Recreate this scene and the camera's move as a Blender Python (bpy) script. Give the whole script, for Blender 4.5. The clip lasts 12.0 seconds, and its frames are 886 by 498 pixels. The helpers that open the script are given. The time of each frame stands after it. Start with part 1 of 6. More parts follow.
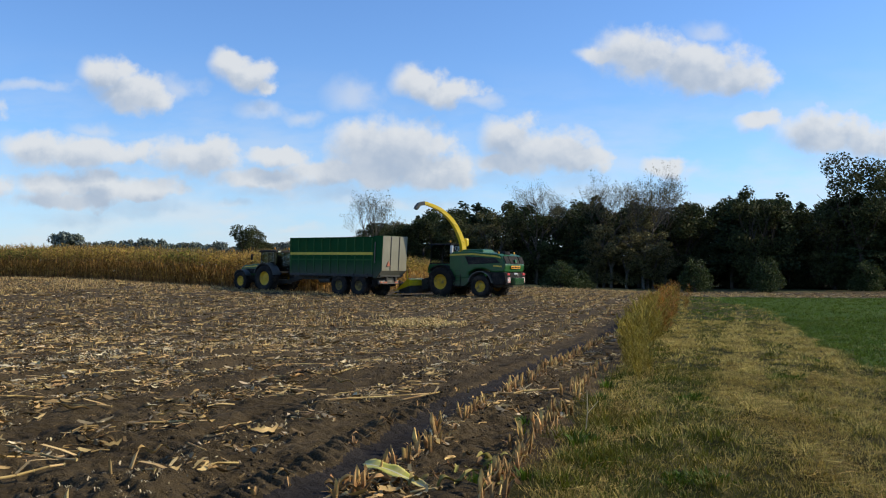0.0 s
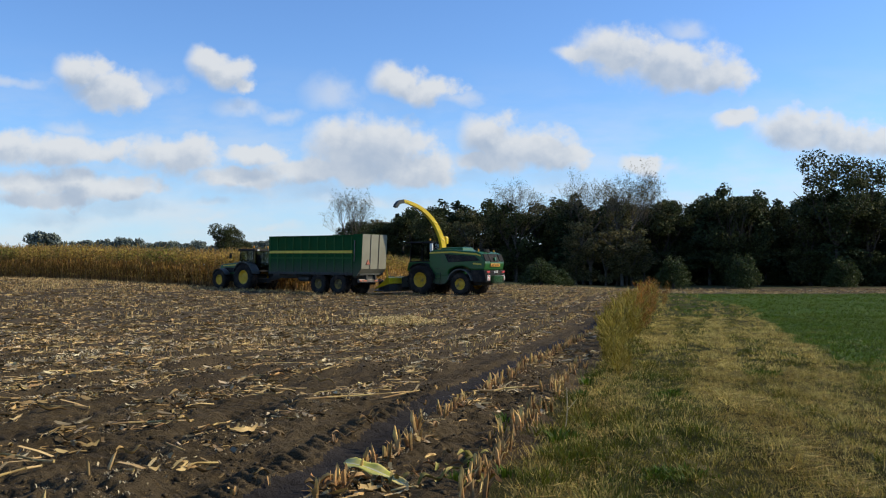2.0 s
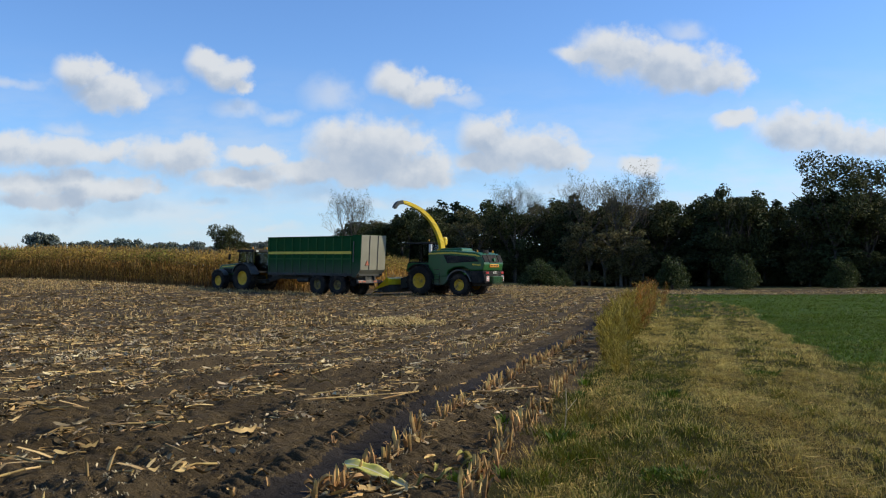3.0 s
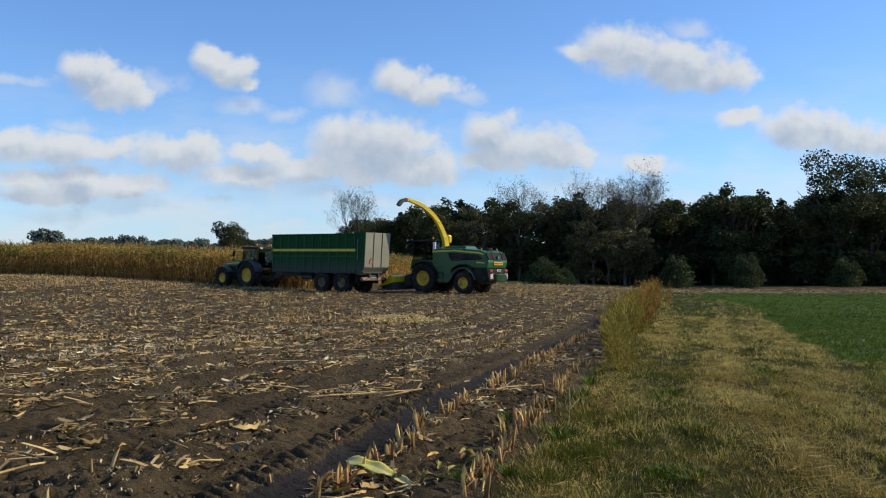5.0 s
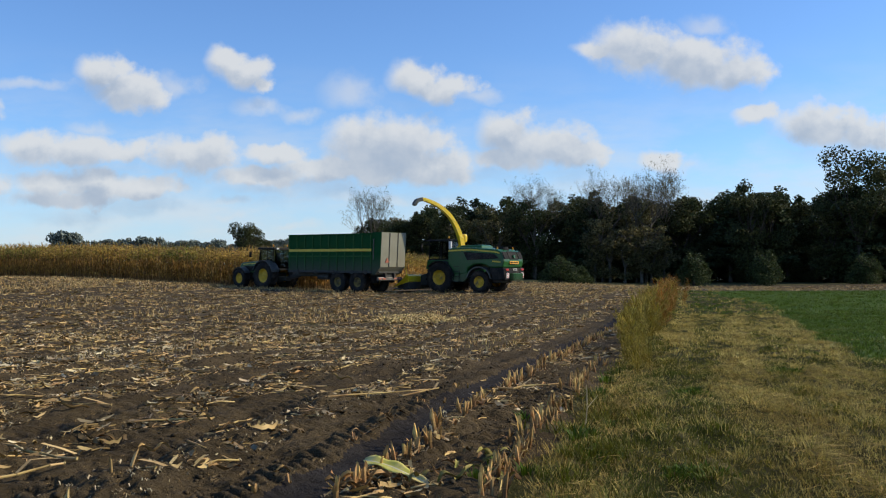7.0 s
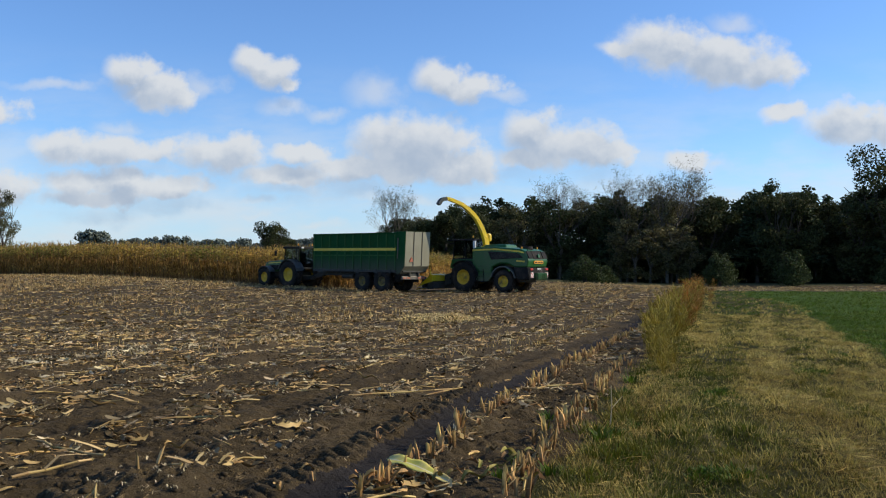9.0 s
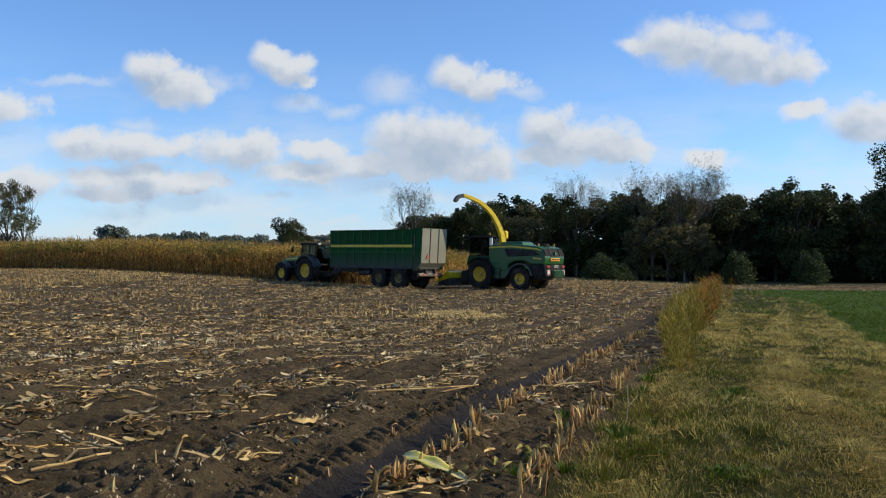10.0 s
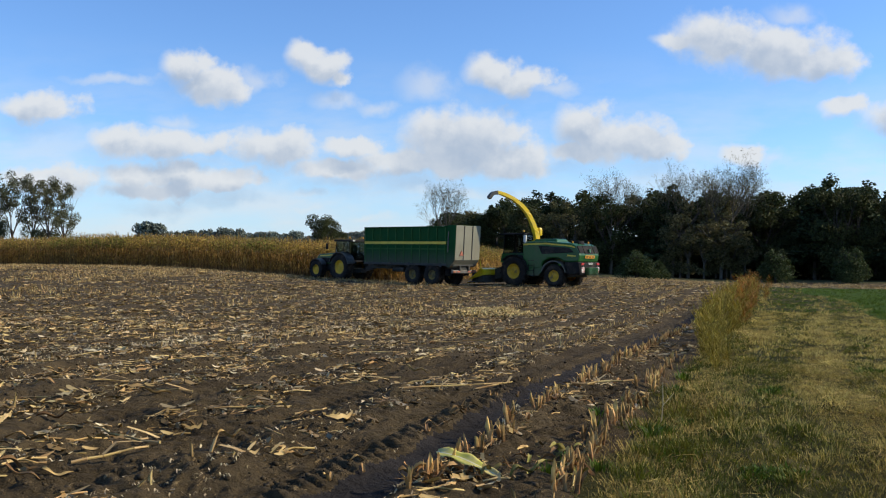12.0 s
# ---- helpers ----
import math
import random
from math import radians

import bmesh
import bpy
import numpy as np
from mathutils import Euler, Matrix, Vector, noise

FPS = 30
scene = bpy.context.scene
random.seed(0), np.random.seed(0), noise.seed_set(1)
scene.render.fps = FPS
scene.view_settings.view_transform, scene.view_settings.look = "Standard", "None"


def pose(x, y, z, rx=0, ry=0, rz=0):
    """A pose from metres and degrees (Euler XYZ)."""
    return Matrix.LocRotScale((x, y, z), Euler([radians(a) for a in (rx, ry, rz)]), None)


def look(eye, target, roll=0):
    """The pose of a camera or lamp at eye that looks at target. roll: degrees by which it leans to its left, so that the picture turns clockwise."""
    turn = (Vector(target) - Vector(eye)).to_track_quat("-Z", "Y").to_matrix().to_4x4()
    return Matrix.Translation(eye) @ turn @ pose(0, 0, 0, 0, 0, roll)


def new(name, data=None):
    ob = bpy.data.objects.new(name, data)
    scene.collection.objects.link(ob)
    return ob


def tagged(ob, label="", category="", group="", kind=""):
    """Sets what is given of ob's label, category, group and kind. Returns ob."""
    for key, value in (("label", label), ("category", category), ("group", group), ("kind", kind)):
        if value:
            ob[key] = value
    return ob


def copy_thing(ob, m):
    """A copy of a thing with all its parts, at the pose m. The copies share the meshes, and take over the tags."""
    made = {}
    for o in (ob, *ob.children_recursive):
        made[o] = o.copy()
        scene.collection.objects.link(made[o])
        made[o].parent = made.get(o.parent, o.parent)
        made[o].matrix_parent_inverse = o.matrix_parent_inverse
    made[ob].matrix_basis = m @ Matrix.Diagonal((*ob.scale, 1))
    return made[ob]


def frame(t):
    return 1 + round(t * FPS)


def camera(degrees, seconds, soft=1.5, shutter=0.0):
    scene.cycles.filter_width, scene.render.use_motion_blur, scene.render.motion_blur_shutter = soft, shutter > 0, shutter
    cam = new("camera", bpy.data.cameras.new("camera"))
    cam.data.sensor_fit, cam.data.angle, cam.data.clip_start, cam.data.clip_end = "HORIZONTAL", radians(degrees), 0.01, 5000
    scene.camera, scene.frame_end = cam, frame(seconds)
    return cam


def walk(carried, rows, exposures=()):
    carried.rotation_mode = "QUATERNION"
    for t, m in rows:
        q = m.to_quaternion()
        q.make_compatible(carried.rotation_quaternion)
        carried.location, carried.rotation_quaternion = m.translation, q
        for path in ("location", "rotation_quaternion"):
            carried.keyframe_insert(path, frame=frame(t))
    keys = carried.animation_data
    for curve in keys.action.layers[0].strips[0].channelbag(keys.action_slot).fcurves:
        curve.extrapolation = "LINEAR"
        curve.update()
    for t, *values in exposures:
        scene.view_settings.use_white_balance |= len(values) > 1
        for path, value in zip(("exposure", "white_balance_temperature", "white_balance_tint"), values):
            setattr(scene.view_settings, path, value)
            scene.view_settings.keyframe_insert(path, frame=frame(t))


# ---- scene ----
# ---- camera: a tripod at the field's edge that pans and tilts ----
cam = camera(52.2, 12.0, soft=1.15)
EYE = (0.0, 0.0, 1.5)
PATH = [(0.0, 0.0, 1.47, 0.0), (0.5, -0.48, 1.44, 0.15), (1.0, -0.71, 1.47, 0.09), (1.5, -0.98, 1.4, 0.07),
        (2.0, -1.28, 1.34, 0.26), (2.5, -1.22, 1.36, 0.16), (3.0, -1.34, 1.39, 0.28), (5.0, -1.09, 1.25, 0.07),
        (5.5, -0.75, 1.3, 0.2), (6.0, -0.35, 1.35, 0.41), (6.5, -0.16, 1.33, 0.32), (7.0, -0.08, 1.21, 0.45),
        (9.0, 1.45, 1.18, 0.28), (9.5, 1.81, 1.13, 0.0), (10.0, 2.49, 0.99, -0.02), (10.5, 3.08, 0.92, 0.0),
        (11.0, 3.74, 0.86, 0.01), (11.5, 4.2, 0.8, 0.19), (12.0, 4.63, 0.79, -0.19)]
walk(cam, [(t, pose(*EYE, 90 + tilt, lean, turn)) for t, turn, tilt, lean in PATH],
     [(0.0, 0.0), (3.0, -0.02), (5.0, -0.05), (7.0, -0.07), (9.0, -0.05), (10.5, 0.0), (12.0, 0.04)])

# ---- light: low autumn sun from the right, broken clouds ----
SUN_EL, SUN_AZ = 30.0, 84.0          # degrees; azimuth from +y towards +x
scene.view_settings.exposure = 0.0
sun_way = Vector((math.sin(radians(SUN_AZ)) * math.cos(radians(SUN_EL)),
                  math.cos(radians(SUN_AZ)) * math.cos(radians(SUN_EL)), math.sin(radians(SUN_EL))))
sun_data = bpy.data.lights.new("sun", "SUN")
sun_data.energy, sun_data.angle, sun_data.color = 5.0, radians(0.6), (1.0, 0.89, 0.69)
sun = new("sun", sun_data)
sun.matrix_world = look((0, 0, 60), Vector((0, 0, 60)) - sun_way)

world = bpy.data.worlds.new("sky")
scene.world = world
world.use_nodes = True


class Nodes:
    """Short hand for building a node tree."""

    def __init__(self, tree):
        self.tree = tree
        tree.nodes.clear()

    def add(self, kind, **settings):
        n = self.tree.nodes.new(kind)
        for k, v in settings.items():
            if k == "operation":
                n.operation = v
            elif k == "blend_type":
                n.blend_type = v
            elif k == "data_type":
                n.data_type = v
        return n

    def link(self, a, b):
        self.tree.links.new(a, b)

    def math(self, op, a, b=None, c=None):
        n = self.add("ShaderNodeMath", operation=op)
        for i, v in enumerate((a, b, c)):
            if v is None:
                continue
            if isinstance(v, (int, float)):
                n.inputs[i].default_value = v
            else:
                self.link(v, n.inputs[i])
        return n.outputs[0]

    def vec(self, op, a, b=None):
        n = self.add("ShaderNodeVectorMath", operation=op)
        for i, v in enumerate((a, b)):
            if v is None:
                continue
            if isinstance(v, (tuple, list)):
                n.inputs[i].default_value = v
            else:
                self.link(v, n.inputs[i])
        return n.outputs["Value"] if op in ("LENGTH", "DOT_PRODUCT") else n.outputs["Vector"]

    def noise(self, vector, scale, detail=4.0, rough=0.55):
        n = self.add("ShaderNodeTexNoise")
        n.inputs["Scale"].default_value, n.inputs["Detail"].default_value = scale, detail
        n.inputs["Roughness"].default_value = rough
        if vector is not None:
            self.link(vector, n.inputs["Vector"])
        return n.outputs["Fac"]

    def smooth(self, value, lo, hi, out_lo=0.0, out_hi=1.0):
        n = self.add("ShaderNodeMapRange")
        n.interpolation_type = "SMOOTHSTEP"
        self.link(value, n.inputs[0])
        for i, v in enumerate((lo, hi, out_lo, out_hi)):
            n.inputs[i + 1].default_value = v
        return n.outputs[0]

    def mix(self, fac, a, b, blend="MIX"):
        n = self.add("ShaderNodeMix", data_type="RGBA", blend_type=blend)
        for sock, v in ((n.inputs[0], fac), (n.inputs[6], a), (n.inputs[7], b)):
            if isinstance(v, (int, float)):
                sock.default_value = v
            elif isinstance(v, (tuple, list)):
                sock.default_value = (*v, 1)
            else:
                self.link(v, sock)
        return n.outputs[2]


# cumulus: centre across and up, half width and half height, in thousandths of the view's plane
CUMULUS_HIGH = [(221, 243, 50, 25), (283, 227, 59, 29), (336, 214, 39, 16), (177, 240, 26, 10), (351, 166, 24, 11),
                (420, 155, 47, 21), (477, 147, 38, 22), (524, 140, 38, 22), (75, 150, 32, 24), (119, 134, 53, 25),
                (157, 126, 26, 16), (63, 123, 28, 12), (-25, 210, 30, 18), (7, 197, 31, 14), (-238, 232, 20, 15), (-226, 226, 22, 15),
                (-213, 218, 26, 16), (-194, 205, 14, 9), (-376, 222, 26, 19), (-341, 199, 41, 19), (-551, 176, 47, 16)]
CUMULUS_LOW = [(-56, 134, 56, 28), (-10, 110, 42, 15), (-88, 149, 25, 12), (-182, 130, 30, 9), (-138, 117, 32, 11),
               (-97, 110, 70, 13), (-269, 130, 41, 18), (-451, 135, 31, 14), (-401, 133, 38, 15), (-354, 130, 31, 12),
               (-432, 97, 32, 14), (-382, 97, 38, 14), (-332, 92, 38, 12), (-419, 80, 44, 10), (245, 115, 22, 10),
               (-538, 95, 44, 14), (-200, 104, 44, 10)]
WISPS = [(296, 268, 22, 11), (44, 188, 25, 8), (-294, 206, 25, 12), (-100, 195, 28, 16), (-238, 76, 28, 6), (-188, 92, 59, 8),
         (-235, 55, 31, 8), (-166, 49, 24, 5), (-288, 67, 38, 5), (-107, 86, 50, 9), (-51, 77, 38, 6), (280, 110, 20, 8),
         (-460, 206, 50, 6), (-203, 179, 26, 10), (-156, 169, 22, 8), (-388, 156, 24, 9), (389, 160, 38, 9)]


def cloud_group():
    g = bpy.data.node_groups.new("cloud_field", "ShaderNodeTree")
    g.interface.new_socket("Plane", in_out="INPUT", socket_type="NodeSocketVector")
    g.interface.new_socket("Thick", in_out="OUTPUT", socket_type="NodeSocketFloat")
    g.interface.new_socket("Thin", in_out="OUTPUT", socket_type="NodeSocketFloat")
    n = Nodes(g)
    gin, gout = n.add("NodeGroupInput"), n.add("NodeGroupOutput")
    p = gin.outputs[0]
    warp = n.add("ShaderNodeTexNoise")
    warp.inputs["Scale"].default_value, warp.inputs["Detail"].default_value = 30.0, 6.0
    n.link(p, warp.inputs["Vector"])
    bent = n.vec("ADD", p, n.vec("MULTIPLY", n.vec("SUBTRACT", warp.outputs["Color"], (0.5, 0.5, 0.5)), (0.042, 0.032, 0)))
    bank = [(u, v, a * 1.25, b * 1.15) for u, v, a, b in CUMULUS_LOW]
    for rows, out in ((CUMULUS_HIGH + bank, 0), (WISPS, 1)):
        near = None
        for u, v, a, b in rows:
            d = n.vec("LENGTH", n.vec("MULTIPLY", n.vec("SUBTRACT", bent, (u / 1000, v / 1000, 0)),
                                      (1000 / a / 1.18, 1000 / b / 1.18, 0)))
            near = d if near is None else n.math("SMOOTH_MIN", near, d, 0.25)
        puff = n.noise(p, 30.0, 9.0, 0.6)
        near = n.math("ADD", near, n.math("MULTIPLY", n.math("SUBTRACT", puff, 0.5), 1.25))
        n.link(near, gout.inputs[out])
    return g


def build_sky():
    n = Nodes(world.node_tree)
    out = n.add("ShaderNodeOutputWorld")
    coord = n.add("ShaderNodeTexCoord")
    way = coord.outputs["Generated"]
    sky = n.add("ShaderNodeTexSky")
    sky.sky_type, sky.sun_disc = "NISHITA", False
    sky.sun_elevation, sky.sun_rotation = radians(SUN_EL), radians(SUN_AZ)
    sky.air_density, sky.dust_density, sky.ozone_density = 1.0, 0.2, 2.0
    split = n.add("ShaderNodeSeparateXYZ")
    n.link(way, split.inputs[0])
    x, y, z = split.outputs
    ahead = n.math("MAXIMUM", y, 0.1)
    join = n.add("ShaderNodeCombineXYZ")
    n.link(n.math("DIVIDE", x, ahead), join.inputs[0])
    n.link(n.math("DIVIDE", z, ahead), join.inputs[1])
    plane = join.outputs[0]
    field = cloud_group()
    here, above = n.add("ShaderNodeGroup"), n.add("ShaderNodeGroup")
    here.node_tree = above.node_tree = field
    n.link(plane, here.inputs[0])
    n.link(n.vec("ADD", plane, (0.007, 0.019, 0)), above.inputs[0])
    # the open sky beyond the view carries the same kind of scattered cloud
    wide = n.smooth(n.noise(way, 4.0, 7.0, 0.6), 0.56, 0.72)
    side = n.smooth(y, 0.72, 0.6)
    thick = n.math("MAXIMUM", n.smooth(here.outputs[0], 1.22, 0.52), n.math("MULTIPLY", wide, side))
    thin = n.math("MULTIPLY", n.smooth(here.outputs[1], 1.5, 0.0), 0.55)
    veil = n.math("MULTIPLY", n.smooth(n.noise(n.vec("MULTIPLY", plane, (5, 16, 1)), 1.6, 6.0), 0.32, 0.7), 0.55)
    veil = n.math("MULTIPLY", veil, n.smooth(z, 0.24, 0.06))
    shade = n.math("MULTIPLY", n.smooth(above.outputs[0], 1.25, 0.3), n.smooth(n.noise(plane, 22.0, 4.0), 0.3, 0.7, 0.55, 1.0))
    lit = n.mix(shade, (0.74, 0.765, 0.79), (0.42, 0.50, 0.62))
    sky_col = n.mix(1.0, sky.outputs[0], (0.101, 0.136, 0.186), "MULTIPLY")
    haze = n.smooth(z, 0.14, 0.0, 0.0, 0.5)
    sky_col = n.mix(haze, sky_col, (0.56, 0.69, 0.90))
    cover = n.math("MAXIMUM", n.math("MULTIPLY", thick, 0.94), n.math("MAXIMUM", thin, veil))
    col = n.mix(cover, sky_col, lit)
    bg = n.add("ShaderNodeBackground")
    n.link(col, bg.inputs[0])
    bg.inputs[1].default_value = 1.0
    n.link(bg.outputs[0], out.inputs[0])


build_sky()


# ---- materials ----
def surface(name, c1, c2, scale=4.0, rough=0.6, bump=0.2, fine=40.0, metal=0.0, vary="", dirt=None, coat=0.0,
            thin=0.0, low=None, depth=0.02):
    """A base of two colours mixed by noise, fine grain and bump; vary: 'island' or 'object'; dirt: a third colour in patches;
    low: (z0, z1, colour) splashed mud that fades upwards from a thing's foot; thin: light that passes a leaf."""
    m = bpy.data.materials.new(name)
    m.use_nodes = True
    n = Nodes(m.node_tree)
    out, bsdf = n.add("ShaderNodeOutputMaterial"), n.add("ShaderNodeBsdfPrincipled")
    co = n.add("ShaderNodeTexCoord").outputs["Object"]
    col = n.mix(n.smooth(n.noise(co, scale, 5.0), 0.3, 0.7), c1, c2)
    grain = n.noise(co, fine, 4.0)
    col = n.mix(0.35, col, n.mix(grain, (0.3, 0.3, 0.3), (1.0, 1.0, 1.0)), "MULTIPLY") if bump else col
    if vary:
        if vary == "island":
            rnd = n.add("ShaderNodeNewGeometry").outputs["Random Per Island"]
        else:
            rnd = n.add("ShaderNodeObjectInfo").outputs["Random"]
        tone = n.smooth(rnd, 0.0, 1.0, 0.45, 1.35)
        comb = n.add("ShaderNodeCombineColor")
        for i in range(3):
            n.link(tone, comb.inputs[i])
        col = n.mix(1.0, col, comb.outputs[0], "MULTIPLY")
        hue = n.add("ShaderNodeHueSaturation")
        n.link(n.math("ADD", n.math("MULTIPLY", n.math("FRACT", n.math("MULTIPLY", rnd, 7.31)), 0.022), 0.489), hue.inputs["Hue"])
        n.link(col, hue.inputs["Color"])
        col = hue.outputs[0]
    if dirt:
        col = n.mix(n.smooth(n.noise(co, scale * 0.6, 6.0, 0.65), 0.48, 0.72), col, dirt)
    if low:
        z = n.add("ShaderNodeSeparateXYZ")
        n.link(co, z.inputs[0])
        edge = n.math("ADD", z.outputs[2], n.math("MULTIPLY", n.noise(co, 5.0, 5.0), low[3] if len(low) > 3 else 0.5))
        col = n.mix(n.smooth(edge, low[1], low[0], 0.0, 0.85), col, low[2])
    n.link(col, bsdf.inputs["Base Color"])
    n.link(n.smooth(grain, 0.2, 0.8, max(rough - 0.12, 0.05), min(rough + 0.12, 1.0)), bsdf.inputs["Roughness"])
    bsdf.inputs["Metallic"].default_value = metal
    bsdf.inputs["Specular IOR Level"].default_value = 0.15 if vary else (0.12 if rough > 0.8 else 0.4)
    bsdf.inputs["Coat Weight"].default_value = coat
    if bump:
        b = n.add("ShaderNodeBump")
        b.inputs["Strength"].default_value, b.inputs["Distance"].default_value = bump, depth
        n.link(n.math("ADD", grain, n.noise(co, scale * 2, 5.0)), b.inputs["Height"])
        n.link(b.outputs[0], bsdf.inputs["Normal"])
    shader = bsdf.outputs[0]
    if thin:
        tr = n.add("ShaderNodeBsdfTranslucent")
        n.link(col, tr.inputs[0])
        ms = n.add("ShaderNodeMixShader")
        ms.inputs[0].default_value = thin
        n.link(shader, ms.inputs[1])
        n.link(tr.outputs[0], ms.inputs[2])
        shader = ms.outputs[0]
    n.link(shader, out.inputs[0])
    return m


def glass(name, tint=(0.36, 0.46, 0.48)):
    m = bpy.data.materials.new(name)
    m.use_nodes = True
    n = Nodes(m.node_tree)
    out, bsdf = n.add("ShaderNodeOutputMaterial"), n.add("ShaderNodeBsdfPrincipled")
    bsdf.inputs["Base Color"].default_value = (*tint, 1)
    bsdf.inputs["Roughness"].default_value = 0.04
    bsdf.inputs["Transmission Weight"].default_value = 1.0
    bsdf.inputs["IOR"].default_value = 1.18
    n.link(bsdf.outputs[0], out.inputs[0])
    return m


MUD = (0.075, 0.058, 0.042)
M = {
    "trunk": surface("bark", (0.10, 0.085, 0.065), (0.05, 0.042, 0.034), 3, 0.9, 0.6, 12),
    "pale_bark": surface("pale_bark", (0.15, 0.13, 0.10), (0.09, 0.078, 0.06), 3, 0.9, 0.5, 12),
    "leaf_dark": surface("dark_foliage", (0.046, 0.060, 0.021), (0.080, 0.080, 0.028), 0.12, 0.7, 0, vary="island", thin=0.2),
    "leaf_pine": surface("pine_foliage", (0.038, 0.060, 0.026), (0.060, 0.074, 0.030), 0.12, 0.75, 0, vary="island", thin=0.12),
    "leaf_autumn": surface("autumn_foliage", (0.16, 0.135, 0.058), (0.115, 0.11, 0.045), 0.2, 0.7, 0, vary="island", thin=0.3),
    "leaf_bush": surface("willow_foliage", (0.045, 0.064, 0.020), (0.066, 0.085, 0.028), 0.6, 0.6, 0, vary="island", thin=0.25),
    "leaf_alder": surface("thin_alder_foliage", (0.105, 0.115, 0.055), (0.14, 0.13, 0.068), 0.3, 0.7, 0, vary="island", thin=0.3),
    # pale grey-green: the haze of distance is put into the leaf colour
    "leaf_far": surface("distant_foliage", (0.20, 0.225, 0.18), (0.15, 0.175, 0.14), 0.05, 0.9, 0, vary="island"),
    "corn_dry": surface("dry_maize_leaf", (0.60, 0.375, 0.100), (0.38, 0.215, 0.055), 0.5, 0.75, 0, vary="island", thin=0.5),
    "corn_top": surface("ripe_maize_leaf", (0.55, 0.36, 0.085), (0.17, 0.195, 0.042), 0.22, 0.7, 0, vary="island", thin=0.5),
    "corn_stalk": surface("maize_stalk", (0.34, 0.21, 0.075), (0.22, 0.13, 0.05), 1.0, 0.7, 0, vary="island"),
    "straw": surface("straw", (0.56, 0.40, 0.17), (0.38, 0.23, 0.08), 3, 0.7, 0.3, 60, vary="island", depth=0.004),
    "straw_pale": surface("bleached_straw", (0.62, 0.50, 0.30), (0.45, 0.35, 0.19), 3, 0.75, 0.2, 60, vary="island", depth=0.004),
    "stub": surface("maize_stub", (0.62, 0.40, 0.14), (0.36, 0.17, 0.05), 12, 0.7, 0.3, 60, vary="object", depth=0.004, low=(0.02, 0.13, (0.15, 0.07, 0.028), 0.05)),
    "stub_far": surface("maize_stubble", (0.50, 0.37, 0.16), (0.34, 0.21, 0.08), 2, 0.7, 0, vary="island"),
    "grass_green": surface("grass_blade", (0.078, 0.096, 0.008), (0.155, 0.135, 0.016), 0.7, 0.6, 0, vary="island", thin=0.3),
    "grass_dry": surface("dry_grass_blade", (0.60, 0.47, 0.14), (0.38, 0.285, 0.07), 0.7, 0.7, 0, vary="island", thin=0.3),
    "grass_meadow": surface("meadow_blade", (0.066, 0.120, 0.010), (0.095, 0.135, 0.014), 0.4, 0.6, 0, vary="island", thin=0.3),
    "chopped": surface("chopped_maize", (0.66, 0.50, 0.22), (0.50, 0.36, 0.14), 3, 0.8, 0, vary="island"),
    "husk": surface("dead_maize_leaf", (0.46, 0.29, 0.11), (0.28, 0.15, 0.055), 14, 0.8, 0.2, 90, vary="object", depth=0.003),
    "husk_green": surface("withered_maize_leaf", (0.20, 0.19, 0.035), (0.40, 0.29, 0.10), 12, 0.7, 0.2, 90, vary="object", depth=0.003),
    "crumb": surface("soil_crumb", (0.045, 0.033, 0.018), (0.085, 0.061, 0.033), 8, 0.95, 0.4, 50, depth=0.004),
    "hay": surface("cut_hay", (0.46, 0.335, 0.095), (0.28, 0.19, 0.05), 0.7, 0.8, 0, vary="island", thin=0.2),
    "weed": surface("weed_stem", (0.33, 0.245, 0.04), (0.22, 0.185, 0.028), 1.0, 0.7, 0, vary="island", thin=0.25),
    "weed_red": surface("rusty_weed", (0.33, 0.13, 0.025), (0.27, 0.16, 0.03), 1.0, 0.7, 0, vary="island", thin=0.25),
}


# ---- mesh helpers ----
def part(name, bm, material, parent=None, label="", smooth=False):
    """Link a bmesh as one mesh object under a thing or a part."""
    me = bpy.data.meshes.new(name)
    bm.normal_update()
    bm.to_mesh(me)
    bm.free()
    if smooth:
        me.polygons.foreach_set("use_smooth", [True] * len(me.polygons))
    me.materials.append(material)
    ob = new(name, me)
    if parent is not None:
        ob.parent = parent
    if label:
        ob["label"] = label
    return ob


def mesh_from(name, verts, faces, materials, mat_ids=None, smooth=False):
    me = bpy.data.meshes.new(name)
    verts, faces = np.asarray(verts, dtype=np.float32), np.asarray(faces, dtype=np.int32)
    k = faces.shape[1]
    me.vertices.add(len(verts))
    me.vertices.foreach_set("co", verts.ravel())
    me.loops.add(faces.size)
    me.loops.foreach_set("vertex_index", faces.ravel())
    me.polygons.add(len(faces))
    me.polygons.foreach_set("loop_start", np.arange(len(faces), dtype=np.int32) * k)
    me.polygons.foreach_set("loop_total", np.full(len(faces), k, dtype=np.int32))
    for m in materials:
        me.materials.append(m)
    if mat_ids is not None:
        me.polygons.foreach_set("material_index", np.asarray(mat_ids, dtype=np.int32))
    if smooth:
        me.polygons.foreach_set("use_smooth", np.ones(len(faces), dtype=bool))
    me.update(calc_edges=True)
    me.validate()
    return me


